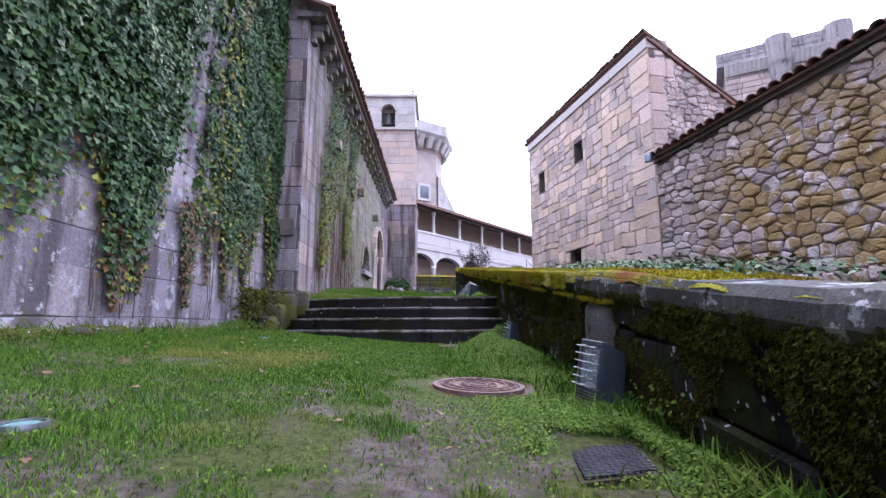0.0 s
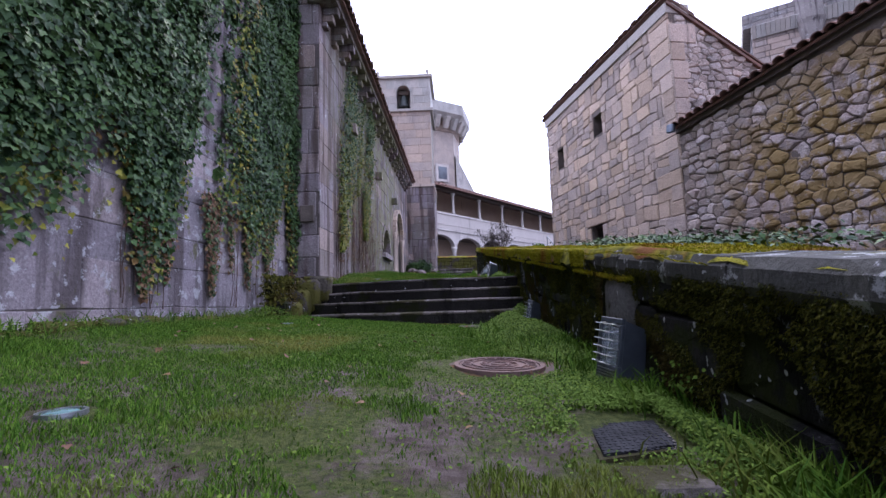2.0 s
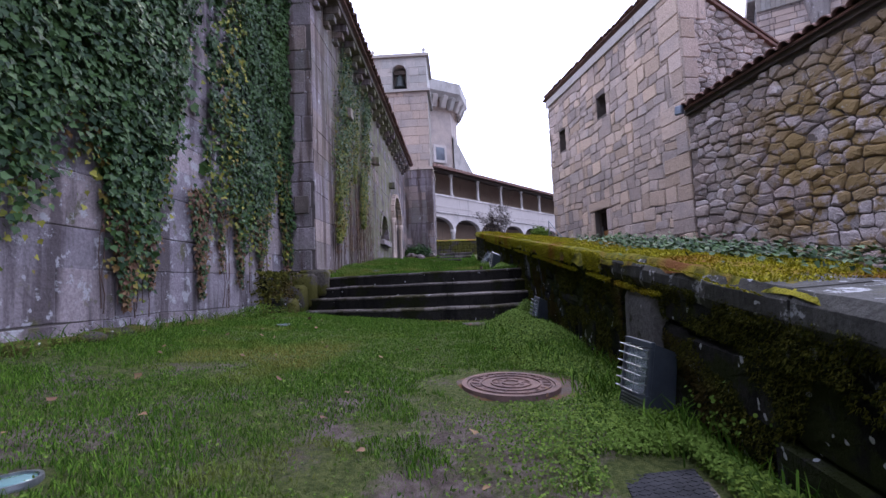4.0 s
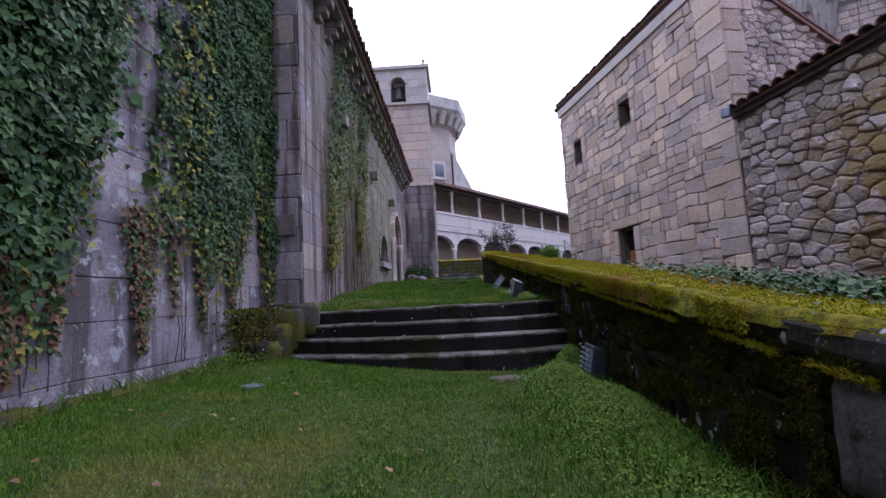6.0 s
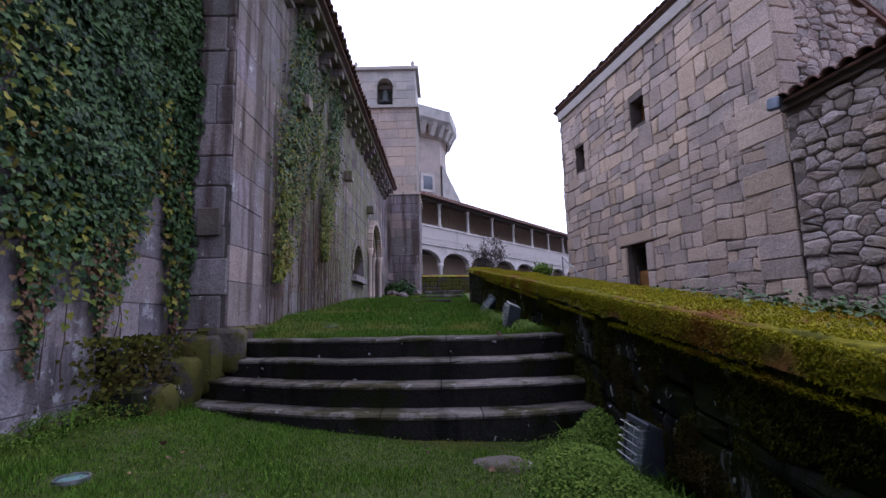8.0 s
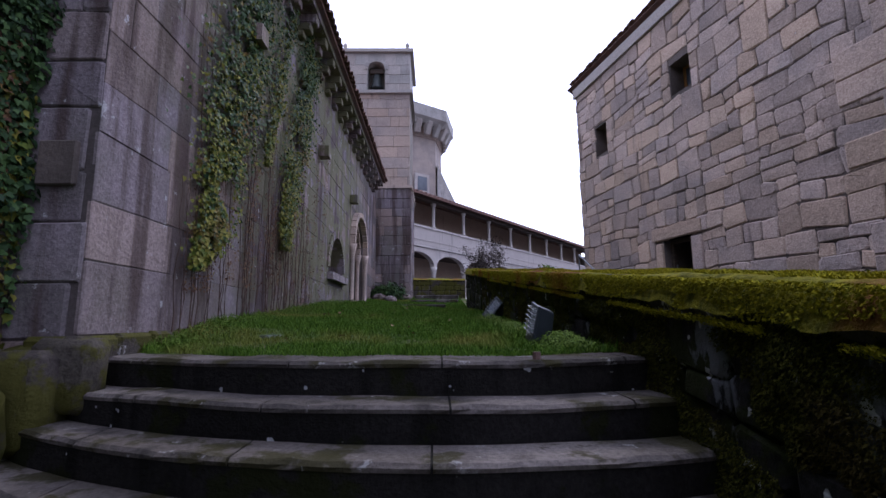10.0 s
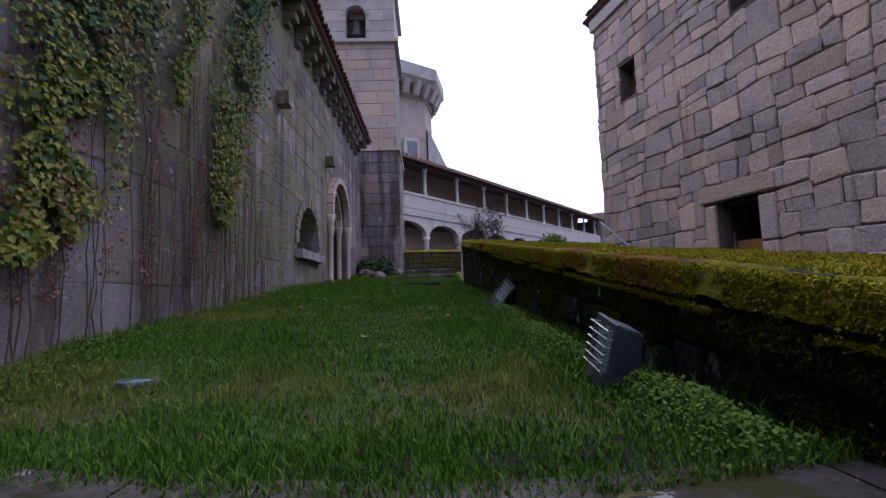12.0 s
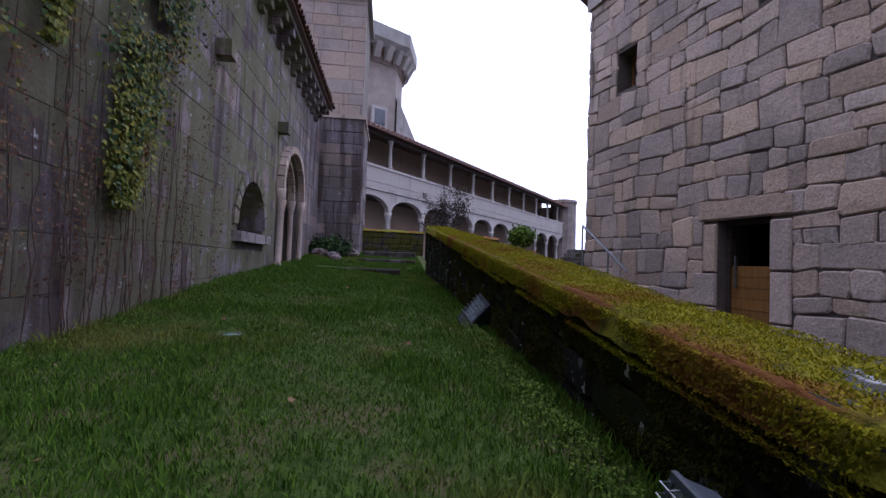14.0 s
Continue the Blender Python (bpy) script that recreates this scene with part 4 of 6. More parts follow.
while v < 6.9:
    h = rnd.uniform(0.30, 0.44)
    w = rnd.choice((0.3, 0.36, 0.6, 0.7))
    if v + h < verge(w):
        bm = bmesh.new()
        ge.box(bm, -0.03, w, v + 0.006, v + h - 0.006, -0.1, 0.045)
        bmesh.ops.bevel(bm, geom=list(bm.edges), offset=0.014, segments=1, affect="EDGES")
        part("quoin_block", bm, M["ashlar"], house)
    v += h

# ---- low rubble-walled building ----
dl = Vector((0.37, -1, 0)).normalized()
nl = Vector((dl.y, -dl.x, 0))
if nl.x > 0:
    nl = -nl
B0 = Vector((4.86, 9.46, 0))
LL = 8.5
barn = building("low_outbuilding", "low outbuilding of rough rubble with ochre lichen and a tiled eave", "outbuilding", (6.5, 6.5, 1))
fl = Face(B0, dl, nl)
RISE = 0.115


def barn_top(u):
    return 4.22 + RISE * u


bm = bmesh.new()
q = [bm.verts.new(fl.p(u, v, w)) for w in (-0.55, 0.0) for u, v in ((0, -0.5), (LL, -0.5), (LL, barn_top(LL)), (0, barn_top(0)))]
for f in ((0, 1, 2, 3), (7, 6, 5, 4), (0, 4, 5, 1), (1, 5, 6, 2), (2, 6, 7, 3), (3, 7, 4, 0)):
    bm.faces.new([q[i] for i in f])
part("wall", bm, M["joint"], barn)
rubble_face(barn, "rubble_stone", fl, 0.0, LL, 0.6, 5.6, (0.27, 0.195), 0.013, 0.065, M["rubble"], 300, 31, lambda u: barn_top(u) - 0.01, lambda u, v: abs(u - 2.8) - 0.8 * (v > 1.2))
bm = bmesh.new()
q = [bm.verts.new(fl.p(u, v, w)) for w in (-0.5, 0.09) for u, v in ((-0.02, barn_top(0)), (LL, barn_top(LL)), (LL, barn_top(LL) + 0.10), (-0.02, barn_top(0) + 0.10))]
for f in ((0, 1, 2, 3), (7, 6, 5, 4), (0, 4, 5, 1), (1, 5, 6, 2), (2, 6, 7, 3), (3, 7, 4, 0)):
    bm.faces.new([q[i] for i in f])
part("eave_board", bm, M["old_wood"], barn)
al = (dl + Vector((0, 0, RISE))).normalized()
tiled_roof(barn, B0 + nl * 0.17 + Vector((0, 0, barn_top(0) + 0.12)), al, LL, -nl, 1.3, 4.4, rows_shown=3)
part("flashing", box_bm((-0.05, -0.09, -0.11), (0.05, 0.09, 0.07), Matrix.Translation(B0 + nl * 0.22 + Vector((0, 0, barn_top(0) + 0.12))) @ pose(0, 0, 0, 8, 0, 20), 0.02), M["reflector"], barn, "grey lead flashing at the eave's end")
part("rear_wall", slab(Face(B0 - nl * 4.4, dl, nl), 0.3, LL, -0.5, 5.4, -0.4, 0, []), M["mortar"], barn)
part("end_wall", slab(Face(B0 + dl * LL, -nl, dl), 0, 4.4, -0.5, 5.0, -0.4, 0, []), M["mortar"], barn)

# ---- garden wall with mossy coping ----
up_s = Vector((-0.0165, 1, 0.117))
fw = Face((inner_x(0), 0, crest_z(0)), up_s, (-1, -0.0165, 0))
TH = 0.5
g_wall = building("garden_wall", "mossy granite garden wall climbing with the slope, coloured near-black for shade", "garden wall", (1.5, 8, 0))
WY0, WY1 = -4.5, 20.6
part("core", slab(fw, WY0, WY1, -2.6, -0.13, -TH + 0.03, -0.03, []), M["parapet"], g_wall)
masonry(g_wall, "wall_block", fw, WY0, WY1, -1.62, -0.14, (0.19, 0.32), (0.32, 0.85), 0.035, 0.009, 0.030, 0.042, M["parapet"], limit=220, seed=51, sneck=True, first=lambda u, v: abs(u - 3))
vs, fs = [], []
for i in range(9):
    for j in range(7):
        a, b = i / 8, j / 6
        rim = 0.0 if 0 < i < 8 and 0 < j < 6 else 0.05
        vs.append(fw.p(2.64 + 0.60 * a + 0.02 * noise.noise((a * 3, b * 3, 1)), -0.66 + 0.48 * b + 0.02 * noise.noise((a * 3, b * 3, 5)), 0.062 - rim + 0.012 * noise.noise((a * 4, b * 4, 9))))
fs = [(i * 7 + j, (i + 1) * 7 + j, (i + 1) * 7 + j + 1, i * 7 + j + 1) for i in range(8) for j in range(6)]
mesh_ob("wall_block", vs, [f[::-1] for f in fs], M["pale_slab"], g_wall, "smooth pale lichened block", smooth=True)
fo = Face((inner_x(0) + TH, 0, crest_z(0)), up_s, (1, 0.0165, 0))
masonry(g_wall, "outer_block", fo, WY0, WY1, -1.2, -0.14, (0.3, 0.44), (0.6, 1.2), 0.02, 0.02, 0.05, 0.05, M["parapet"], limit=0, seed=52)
rnd = random.Random(8)
u = WY0
while u < WY1:
    w = rnd.uniform(0.95, 1.6)
    b = min(u + w, WY1)
    n_ = 14
    vs, fs = [], []
    lean = rnd.uniform(-0.02, 0.02)
    for q in range(n_ + 1):
        uu = u + 0.008 + (b - u - 0.016) * q / n_
        nz = 0.015 * noise.noise((uu * 2, 3, 1))
        nz += 0.03 * noise.noise((uu * 5, 1, 4))
        prof = [(0.035 + nz, -0.17), (0.055 + nz, -0.12), (0.05 + nz, -0.05), (0.02, -0.004), (-TH * 0.5, 0.008), (-TH - 0.02, -0.002), (-TH - 0.06, -0.04), (-TH - 0.05, -0.15)]
        vs += [fw.p(uu, v + lean + nz * 0.5, ww) for ww, v in prof]
    k_ = len(prof)
    for q in range(n_):
        for r in range(k_):
            r2 = (r + 1) % k_
            fs.append((q * k_ + r, q * k_ + r2, (q + 1) * k_ + r2, (q + 1) * k_ + r))
    fs += [tuple(range(k_)), tuple(n_ * k_ + r for r in reversed(range(k_)))]
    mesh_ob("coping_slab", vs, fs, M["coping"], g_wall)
    u = b


def moss_cover(u, w):
    """How thick the moss lies on the coping."""
    c = 0.034 + 0.026 * noise.noise((u * 0.9, w * 3, 7)) + 0.016 * noise.noise((u * 5, w * 7, 3))
    if u < 2.2:
        c -= 0.065 * min(1.0, (2.2 - u) / 0.9)
    return c


vs, fs = [], []
nu, nw = 420, 15
for i in range(nu + 1):
    u = WY0 + 0.1 + (WY1 - WY0 - 0.15) * i / nu
    for j in range(nw + 1):
        t = j / nw
        grown = min(1.0, max(0.0, (u - 3.0) / 1.2))
        w = 0.076 + 0.012 * grown - t * (TH + 0.155)
        edge = max(0.0, 1 - abs(2 * t - 1) ** 6)
        hang = -(0.05 + 0.07 * grown + 0.05 * noise.noise((u * 4, 0, 2))) * (max(0.0, (w - 0.045) / 0.043)) - 0.03 * max(0.0, (-TH - 0.02 - w) / 0.06)
        v = moss_cover(u, w) * edge + 0.008 * noise.noise((u * 16, w * 16, 1)) + hang - 0.004
        vs.append(fw.p(u, v, w - (0.034 - 0.03 * grown) * (1 - edge)))
for i in range(nu):
    for j in range(nw):
        a = i * (nw + 1) + j
        fs.append((a, a + 1, a + nw + 2, a + nw + 1))
moss_bed = tagged(mesh_ob("moss_cushion", vs, fs, M["moss"], smooth=True), "yellow-green and rusty moss covering the wall's coping", "moss", kind="stuff")

# ---- far walls and slabs at the lawn's end ----
for lab, p0, p1, z0, z1, th in (("mossy low wall at the end of the lawn", (-1.15, 26.0), (1.25, 26.4), 1.9, 3.38, 0.5), ("mossy low wall of the court", (1.5, 24.6), (4.4, 27.0), 2.0, 3.3, 0.45)):
    d = Vector((p1[0] - p0[0], p1[1] - p0[1], 0))
    L = d.length
    d.normalize()
    fx = Face((p0[0], p0[1], 0), d, (d.y, -d.x, 0))
    lw = building("low_wall", lab, "wall", (*p0, z0))
    part("core", slab(fx, 0, L, z0, z1, -th, 0, []), M["parapet"], lw)
    masonry(lw, "wall_stone", fx, 0, L, z0, z1 - 0.05, (0.16, 0.26), (0.25, 0.6), 0.02, 0.01, 0.03, 0.04, M["footing"], limit=40, seed=61)
    vs, fs = [], []
    for i in range(41):
        for j in range(7):
            t = j / 6
            vs.append(fx.p(L * i / 40, z1 + 0.10 * (1 - abs(2 * t - 1) ** 3) + 0.03 * noise.noise((i * 0.4, j, 3)), 0.06 - t * (th + 0.12)))
    fs = [(i * 7 + j, i * 7 + j + 1, (i + 1) * 7 + j + 1, (i + 1) * 7 + j) for i in range(40) for j in range(6)]
    mesh_ob("moss_top", vs, fs, M["moss"], lw, smooth=True)
for q, (x0, x1, y, z) in enumerate(((-1.9, 0.2, 19.6, 1.99), (-1.0, 0.7, 21.9, 2.25), (-0.9, 0.8, 23.4, 2.5))):
    tagged(part("path_slab", box_bm((x0, y, z - 0.35), (x1, y + 0.5, z + 0.06), None, 0.03), M["tread"]), "flat worn granite slab set in the grass", "paving slab", "slabs in the grass")
rnd = random.Random(5)
for q in range(9):
    x, y = rnd.uniform(-2.2, -1.2), rnd.uniform(21.8, 23.4)
    s = rnd.uniform(0.12, 0.28)
    bm = bmesh.new()
    bmesh.ops.create_icosphere(bm, subdivisions=2, radius=s)
    for v in bm.verts:
        v.co *= 1 + 0.3 * noise.noise(v.co * 5 + Vector((q, 0, 0)))
        v.co.z *= 0.6
    bm.transform(Matrix.Translation((x, y, float(lawn_z(x, y)) + s * 0.3)))
    tagged(part("fallen_stone", bm, M["church"]), "fallen lichened stone at the tower's foot", "stone", "fallen stones")

# ---- two-storey gallery ----
gd = Vector((0.613, 0.79, 0)).normalized()
gn = Vector((gd.y, -gd.x, 0))
G0 = Vector((-1.75, 33.0, 0))
fg = Face(G0, gd, gn)
gal = building("arcaded_gallery", "two-storey limewashed gallery with columns above low arches", "gallery", (6, 44, 2.6))
BAY, S0, NB = 3.45, -0.7, 11
GL = S0 + BAY * NB
part("rear_wall", slab(fg, -6, GL, 1.5, 10.25, -3.6, -3.2, [(S0 + BAY * q + 1.3, S0 + BAY * q + 2.2, 6.4, 8.4) for q in range(1, NB - 2, 3)]), M["ashlar"], gal)
part("room_wall", slab(fg, -6, GL, 6.0, 10.25, -5.4, -5.2, []), M["old_wood"], gal)
bm = bmesh.new()
fg.box(bm, -6, GL, 6.15, 6.35, -3.2, 0.0)
part("gallery_floor", bm, M["old_wood"], gal)
bm = bmesh.new()
fg.box(bm, -6, GL, 6.30, 7.42, -0.3, 0.0)
part("balustrade_wall", bm, M["plaster"], gal)
for v0, v1, w1 in ((7.42, 7.54, 0.07), (6.18, 6.30, 0.09), (6.62, 6.67, 0.03)):
    bm = bmesh.new()
    fg.box(bm, -6, GL, v0, v1, -0.32, w1)
    part("moulding", bm, M["plaster"], gal)
for q in range(-1, NB):
    u0 = S0 + BAY * q
    bm = bmesh.new()
    n = 12
    hw = BAY / 2 - 0.12
    arc = [(u0 + BAY / 2 - hw * math.cos(math.pi * k4 / n), 5.05 + 0.82 * math.sin(math.pi * k4 / n)) for k4 in range(n + 1)]
    arc = [(u0, 5.05)] + arc + [(u0 + BAY, 5.05)]
    for (a, va), (b, vb) in zip(arc, arc[1:]):
        p8 = [bm.verts.new(fg.p(uu, vv, w)) for w in (-0.35, 0.0) for uu, vv in ((a, va), (b, vb), (b, 6.18), (a, 6.18))]
        for f in ((0, 1, 2, 3), (7, 6, 5, 4), (0, 4, 5, 1), (1, 5, 6, 2), (2, 6, 7, 3), (3, 7, 4, 0)):
            bm.faces.new([p8[i] for i in f])
    bmesh.ops.remove_doubles(bm, verts=bm.verts, dist=0.0005)
    part("arch", bm, M["plaster"], gal)
    part("lower_column", lathe([(0.24, 1.6), (0.24, 2.7), (0.16, 2.8), (0.15, 4.7), (0.2, 4.8), (0.24, 5.05)], 10, Matrix.Translation(fg.p(u0 + BAY, 0, -0.17))), M["plaster"], gal, smooth=True)
    part("upper_column", lathe([(0.17, 7.54), (0.17, 7.66), (0.11, 7.74), (0.10, 8.95), (0.15, 9.03), (0.19, 9.2)], 10, Matrix.Translation(fg.p(u0 + BAY, 0, -0.15))), M["plaster"], gal, smooth=True)
bm = bmesh.new()
fg.box(bm, -6, GL, 9.2, 9.38, -0.3, 0.05)
part("beam", bm, M["old_wood"], gal)
rf = [fg.p(-6, 9.32, 0.55), fg.p(GL + 0.4, 9.32, 0.55), fg.p(GL + 0.4, 10.35, -3.8), fg.p(-6, 10.35, -3.8)]
mesh_ob("roof", rf + [p + Vector((0, 0, 0.12)) for p in rf], [(0, 1, 2, 3), (7, 6, 5, 4), (0, 4, 5, 1), (1, 5, 6, 2), (2, 6, 7, 3), (3, 7, 4, 0)], M["tile"], gal)
V, F = [], []
for q in range(int((GL + 6) / 0.42)):
    for k4, (du_, dz) in enumerate(((-0.12, 0.12), (0, 0.22), (0.12, 0.12))):
        V += [fg.p(-6 + q * 0.42 + du_, 9.32 + dz, 0.58), fg.p(-6 + q * 0.42 + du_, 10.35 + dz, -3.8)]
    b = q * 6
    F += [(b, b + 2, b + 3, b + 1), (b + 2, b + 4, b + 5, b + 3), (b, b + 4, b + 2)]
tagged(mesh_ob("roof_tiling", V, F, M["tile"], gal), kind="stuff")
part("end_wall", slab(Face(fg.p(GL, 0, 0), -gn, gd), 0, 3.6, 1.5, 9.6, -0.4, 0, []), M["tower_pale"], gal)

# ---- towers beyond ----
oct_t = building("polygonal_tower", "many-sided granite tower with a corbelled top", "tower", (-4.5, 50, 2.6))
part("shaft", lathe([(4.55, 2), (4.42, 18.9)], 8, Matrix.Translation((-3.7, 51, 0)) @ pose(0, 0, 0, 0, 0, 12)), M["tower"], oct_t)
part("crown", lathe([(5.2, 20.0), (5.75, 20.5), (5.75, 21.6), (5.3, 21.6)], 8, Matrix.Translation((-3.7, 51, 0)) @ pose(0, 0, 0, 0, 0, 12)), M["tower_pale"], oct_t)
part("crown_core", lathe([(4.5, 18.9), (4.5, 20.4)], 8, Matrix.Translation((-3.7, 51, 0)) @ pose(0, 0, 0, 0, 0, 12)), M["tower"], oct_t)
cm = bpy.data.meshes.new("corbel")
cb = box_bm((0, -0.28, -1.1), (0.85, 0.28, 0), None, 0.05)
for v in cb.verts:
    if v.co.z < -0.5 and v.co.x > 0.4:
        v.co.x *= 0.4
cb.to_mesh(cm)
cb.free()
cm.materials.append(M["tower_pale"])
for q in range(28):
    t = 2 * math.pi * q / 28
    ob = new("corbel", cm)
    ob.parent = oct_t
    ob.matrix_basis = pose(-3.7 + 4.55 * math.cos(t), 51 + 4.55 * math.sin(t), 20.1, 0, 0, math.degrees(t))
for q, z in enumerate((14.2, 9.6)):
    w = new("window")
    w.parent = oct_t
    c = Vector((-3.7, 51, 0))
    a = radians(-57)
    fx = Face(c + Vector((math.cos(a), math.sin(a), 0)) * 4.48, (-math.sin(a), math.cos(a), 0), (math.cos(a), math.sin(a), 0))
    bm = bmesh.new()
    fx.box(bm, -0.75, 0.75, z - 0.9, z + 0.9, -0.1, 0.12)
    part("window_frame", bm, M["plaster"], w)
    bm = bmesh.new()
    fx.box(bm, -0.5, 0.5, z - 0.65, z + 0.65, 0.12, 0.14)
    part("pane", bm, M["window_glass"], w)
part("buttress", prism_bm([(0.2, 48.5), (2.6, 49.5), (2.6, 51), (0.2, 51)], 2, [16.5, 11.5, 11.5, 16.5]), M["tower_pale"], oct_t)

keep = building("castle_keep", "massive square granite keep with a machicolated parapet", "castle keep", (29, 38, 3))
kd = Vector((0.868, -0.496, 0)).normalized()
K0 = Vector((22.7, 34.0, 0))
fk = Face(K0, kd, (kd.y, -kd.x, 0))
KL = 7.1
part("front_wall", slab(fk, 0, KL, 0, 20.448, -6, 0, []), M["mortar"], keep)
masonry(keep, "ashlar_block", fk, 0, KL, 13.0, 19.9, (0.42, 0.6), (0.7, 1.4), 0.01, 0.03, 0.03, 0.05, M["keep"], limit=250, seed=71)
part("crown", slab(fk, -0.5, KL + 0.5, 20.45, 21.6, -6.5, 0.45, []), M["keep_crown"], keep)
masonry(keep, "crown_block", Face(fk.p(0, 0, 0.45), kd, fk.dn), -0.5, KL + 0.5, 20.45, 21.6, (0.34, 0.42), (0.6, 1.2), 0.01, 0.02, 0.03, 0.05, M["keep_crown"], limit=60, seed=73)
part("bartizan", lathe([(0.3, 16.9), (0.8, 19.6), (0.9, 19.9), (0.9, 21.9), (0.6, 21.9)], 10, Matrix.Translation(fk.p(KL * 0.5, 0, 0.1))), M["keep_crown"], keep)
part("bartizan", lathe([(0.4, 17.6), (0.8, 19.6), (0.9, 19.9), (0.9, 21.9), (0.6, 21.9)], 10, Matrix.Translation(fk.p(KL, 0, 0.0))), M["keep_crown"], keep)
for q in range(24):
    ob = new("corbel", cm)
    ob.parent = keep
    p = fk.p(KL * (q + 0.5) / 24, 20.5, 0)
    ob.matrix_basis = Matrix.Translation(p) @ pose(0, 0, 0, 0, 0, math.degrees(math.atan2(fk.dn.y, fk.dn.x))) @ Matrix.Diagonal((0.75, 0.5, 0.75, 1))
turret = thing("round_turret", "small round granite turret at the gallery's end", "turret", (20.6, 62.5, 2.7))
part("drum", lathe([(1.55, -1), (1.5, 7.2), (1.6, 7.3), (1.6, 7.6), (1.3, 7.7)], 16), M["keep"], turret, smooth=False)
for q in range(4):
    tagged(part("court_step", box_bm((6.2 + 0.3 * q, 24.5 + 0.5 * q, 1.8), (9.5 + 0.3 * q, 25.0 + 0.5 * q, 2.5 + 0.17 * q), None, 0.02), M["tread"]), "stone step leading up from the court", "step", "court steps")
rail = thing("handrail", "thin grey metal handrail beside the stone house", "handrail", fa.p(a_u(15.6), 2.1, 0.5))
part("rail", tube(bmesh.new(), [Vector((0, 0, 0.85)), fa.p(a_u(14.5), 2.2, 0.5) - fa.p(a_u(15.6), 2.1, 0.5)], 0.018, 6), M["wire"], rail)
for q in (0.0, 0.6):
    p = (fa.p(a_u(14.5), 2.2, 0.5) - fa.p(a_u(15.6), 2.1, 0.5)) * q + Vector((0, 0, 0.85 * (1 - q)))
    part("post", tube(bmesh.new(), [p, Vector((p.x, p.y, -0.4))], 0.016, 6), M["wire"], rail)

# ---- floodlights ----
def floodlight(label):
    f = thing("floodlight", label, "floodlight", group="floodlights along the garden wall")
    m = pose(0, 0, 0.06, -9)
    bm = bmesh.new()
    pts = [(-0.12, 0.0, 0), (0.12, 0.0, 0), (0.12, 0.0, 0.40), (-0.12, 0.0, 0.40), (-0.10, 0.19, 0.03), (0.10, 0.19, 0.03), (0.10, 0.17, 0.36), (-0.10, 0.17, 0.36)]
    v = [bm.verts.new(p) for p in pts]
    for q in ((0, 1, 5, 4), (1, 2, 6, 5), (2, 3, 7, 6), (3, 0, 4, 7), (4, 5, 6, 7)):
        bm.faces.new([v[i] for i in q])
    bmesh.ops.bevel(bm, geom=list(bm.edges), offset=0.01, segments=2, affect="EDGES")
    bm.transform(m)
    part("housing", bm, M["housing"], f)
    bm = bmesh.new()
    for lo, hi in (((-0.128, -0.022, 0.372), (0.128, 0.006, 0.408)), ((-0.128, -0.022, -0.005), (0.128, 0.006, 0.118)), ((-0.128, -0.022, 0.1185), (-0.1, 0.006, 0.3715)), ((0.1, -0.022, 0.1185), (0.128, 0.006, 0.3715))):
        box(bm, lo, hi, m, 0.004)
    part("front_rim", bm, M["housing"], f)
    bm = bmesh.new()
    v = [bm.verts.new(m @ Vector(p)) for p in ((-0.1, -0.004, 0.12), (0.1, -0.004, 0.12), (0.1, -0.004, 0.37), (-0.1, -0.004, 0.37), (-0.05, 0.12, 0.17), (0.05, 0.12, 0.17), (0.05, 0.12, 0.32), (-0.05, 0.12, 0.32))]
    for q in ((0, 4, 5, 1), (1, 5, 6, 2), (2, 6, 7, 3), (3, 7, 4, 0), (4, 7, 6, 5)):
        bm.faces.new([v[i] for i in q])
    part("reflector", bm, M["reflector"], f)
    g = part("glass", box_bm((-0.1, -0.014, 0.118), (0.1, -0.009, 0.372), m), M["glass"], f)
    g.visible_shadow = False
    part("lamp_tube", tube(bmesh.new(), [m @ Vector((-0.07, 0.05, 0.245)), m @ Vector((0.07, 0.05, 0.245))], 0.014, 8), M["wire"], f)
    for q in range(6):
        z = 0.125 + q * 0.048
        part("guard_wire", tube(bmesh.new(), [m @ Vector(p) for p in ((-0.115, -0.02, z), (-0.115, -0.062, z), (0.115, -0.062, z), (0.115, -0.02, z))], 0.003, 5), M["wire"], f)
    for x in (-0.06, 0.06):
        part("guard_wire", tube(bmesh.new(), [m @ Vector(p) for p in ((x, -0.02, 0.115), (x, -0.062, 0.12), (x, -0.062, 0.37), (x, -0.02, 0.375))], 0.003, 5), M["wire"], f)
    for q in range(5):
        part("cooling_fin", box_bm((-0.10, -0.03, 0.012 + q * 0.018), (0.10, -0.022, 0.020 + q * 0.018), m), M["wire"], f)
    part("bracket", box_bm((-0.05, 0.02, -0.12), (0.05, 0.10, 0.07), None, 0.008), M["housing"], f)
    return f


fl1 = floodlight("grey metal floodlight with a wire guard leaning by the garden wall")
fl1.matrix_basis = pose(0.95, 2.54, 0.25, 0, 3, -78) @ Matrix.Scale(0.96, 4)
spots = ((pose(0.97, 6.0, 0.38, 0, 5, -84), "small grey floodlight sunk in weeds at the foot of the steps"), (pose(0.68, 9.22, 1.25, 0, 14, -86) @ Matrix.Scale(0.84, 4), "tilted grey floodlight in the grass by the garden wall"), (pose(0.70, 13.2, 1.50, -20, 30, -70), "fallen grey floodlight lying against the garden wall"))
for m, lab in spots:
    c = copy_thing(fl1, m)
    c["label"] = lab

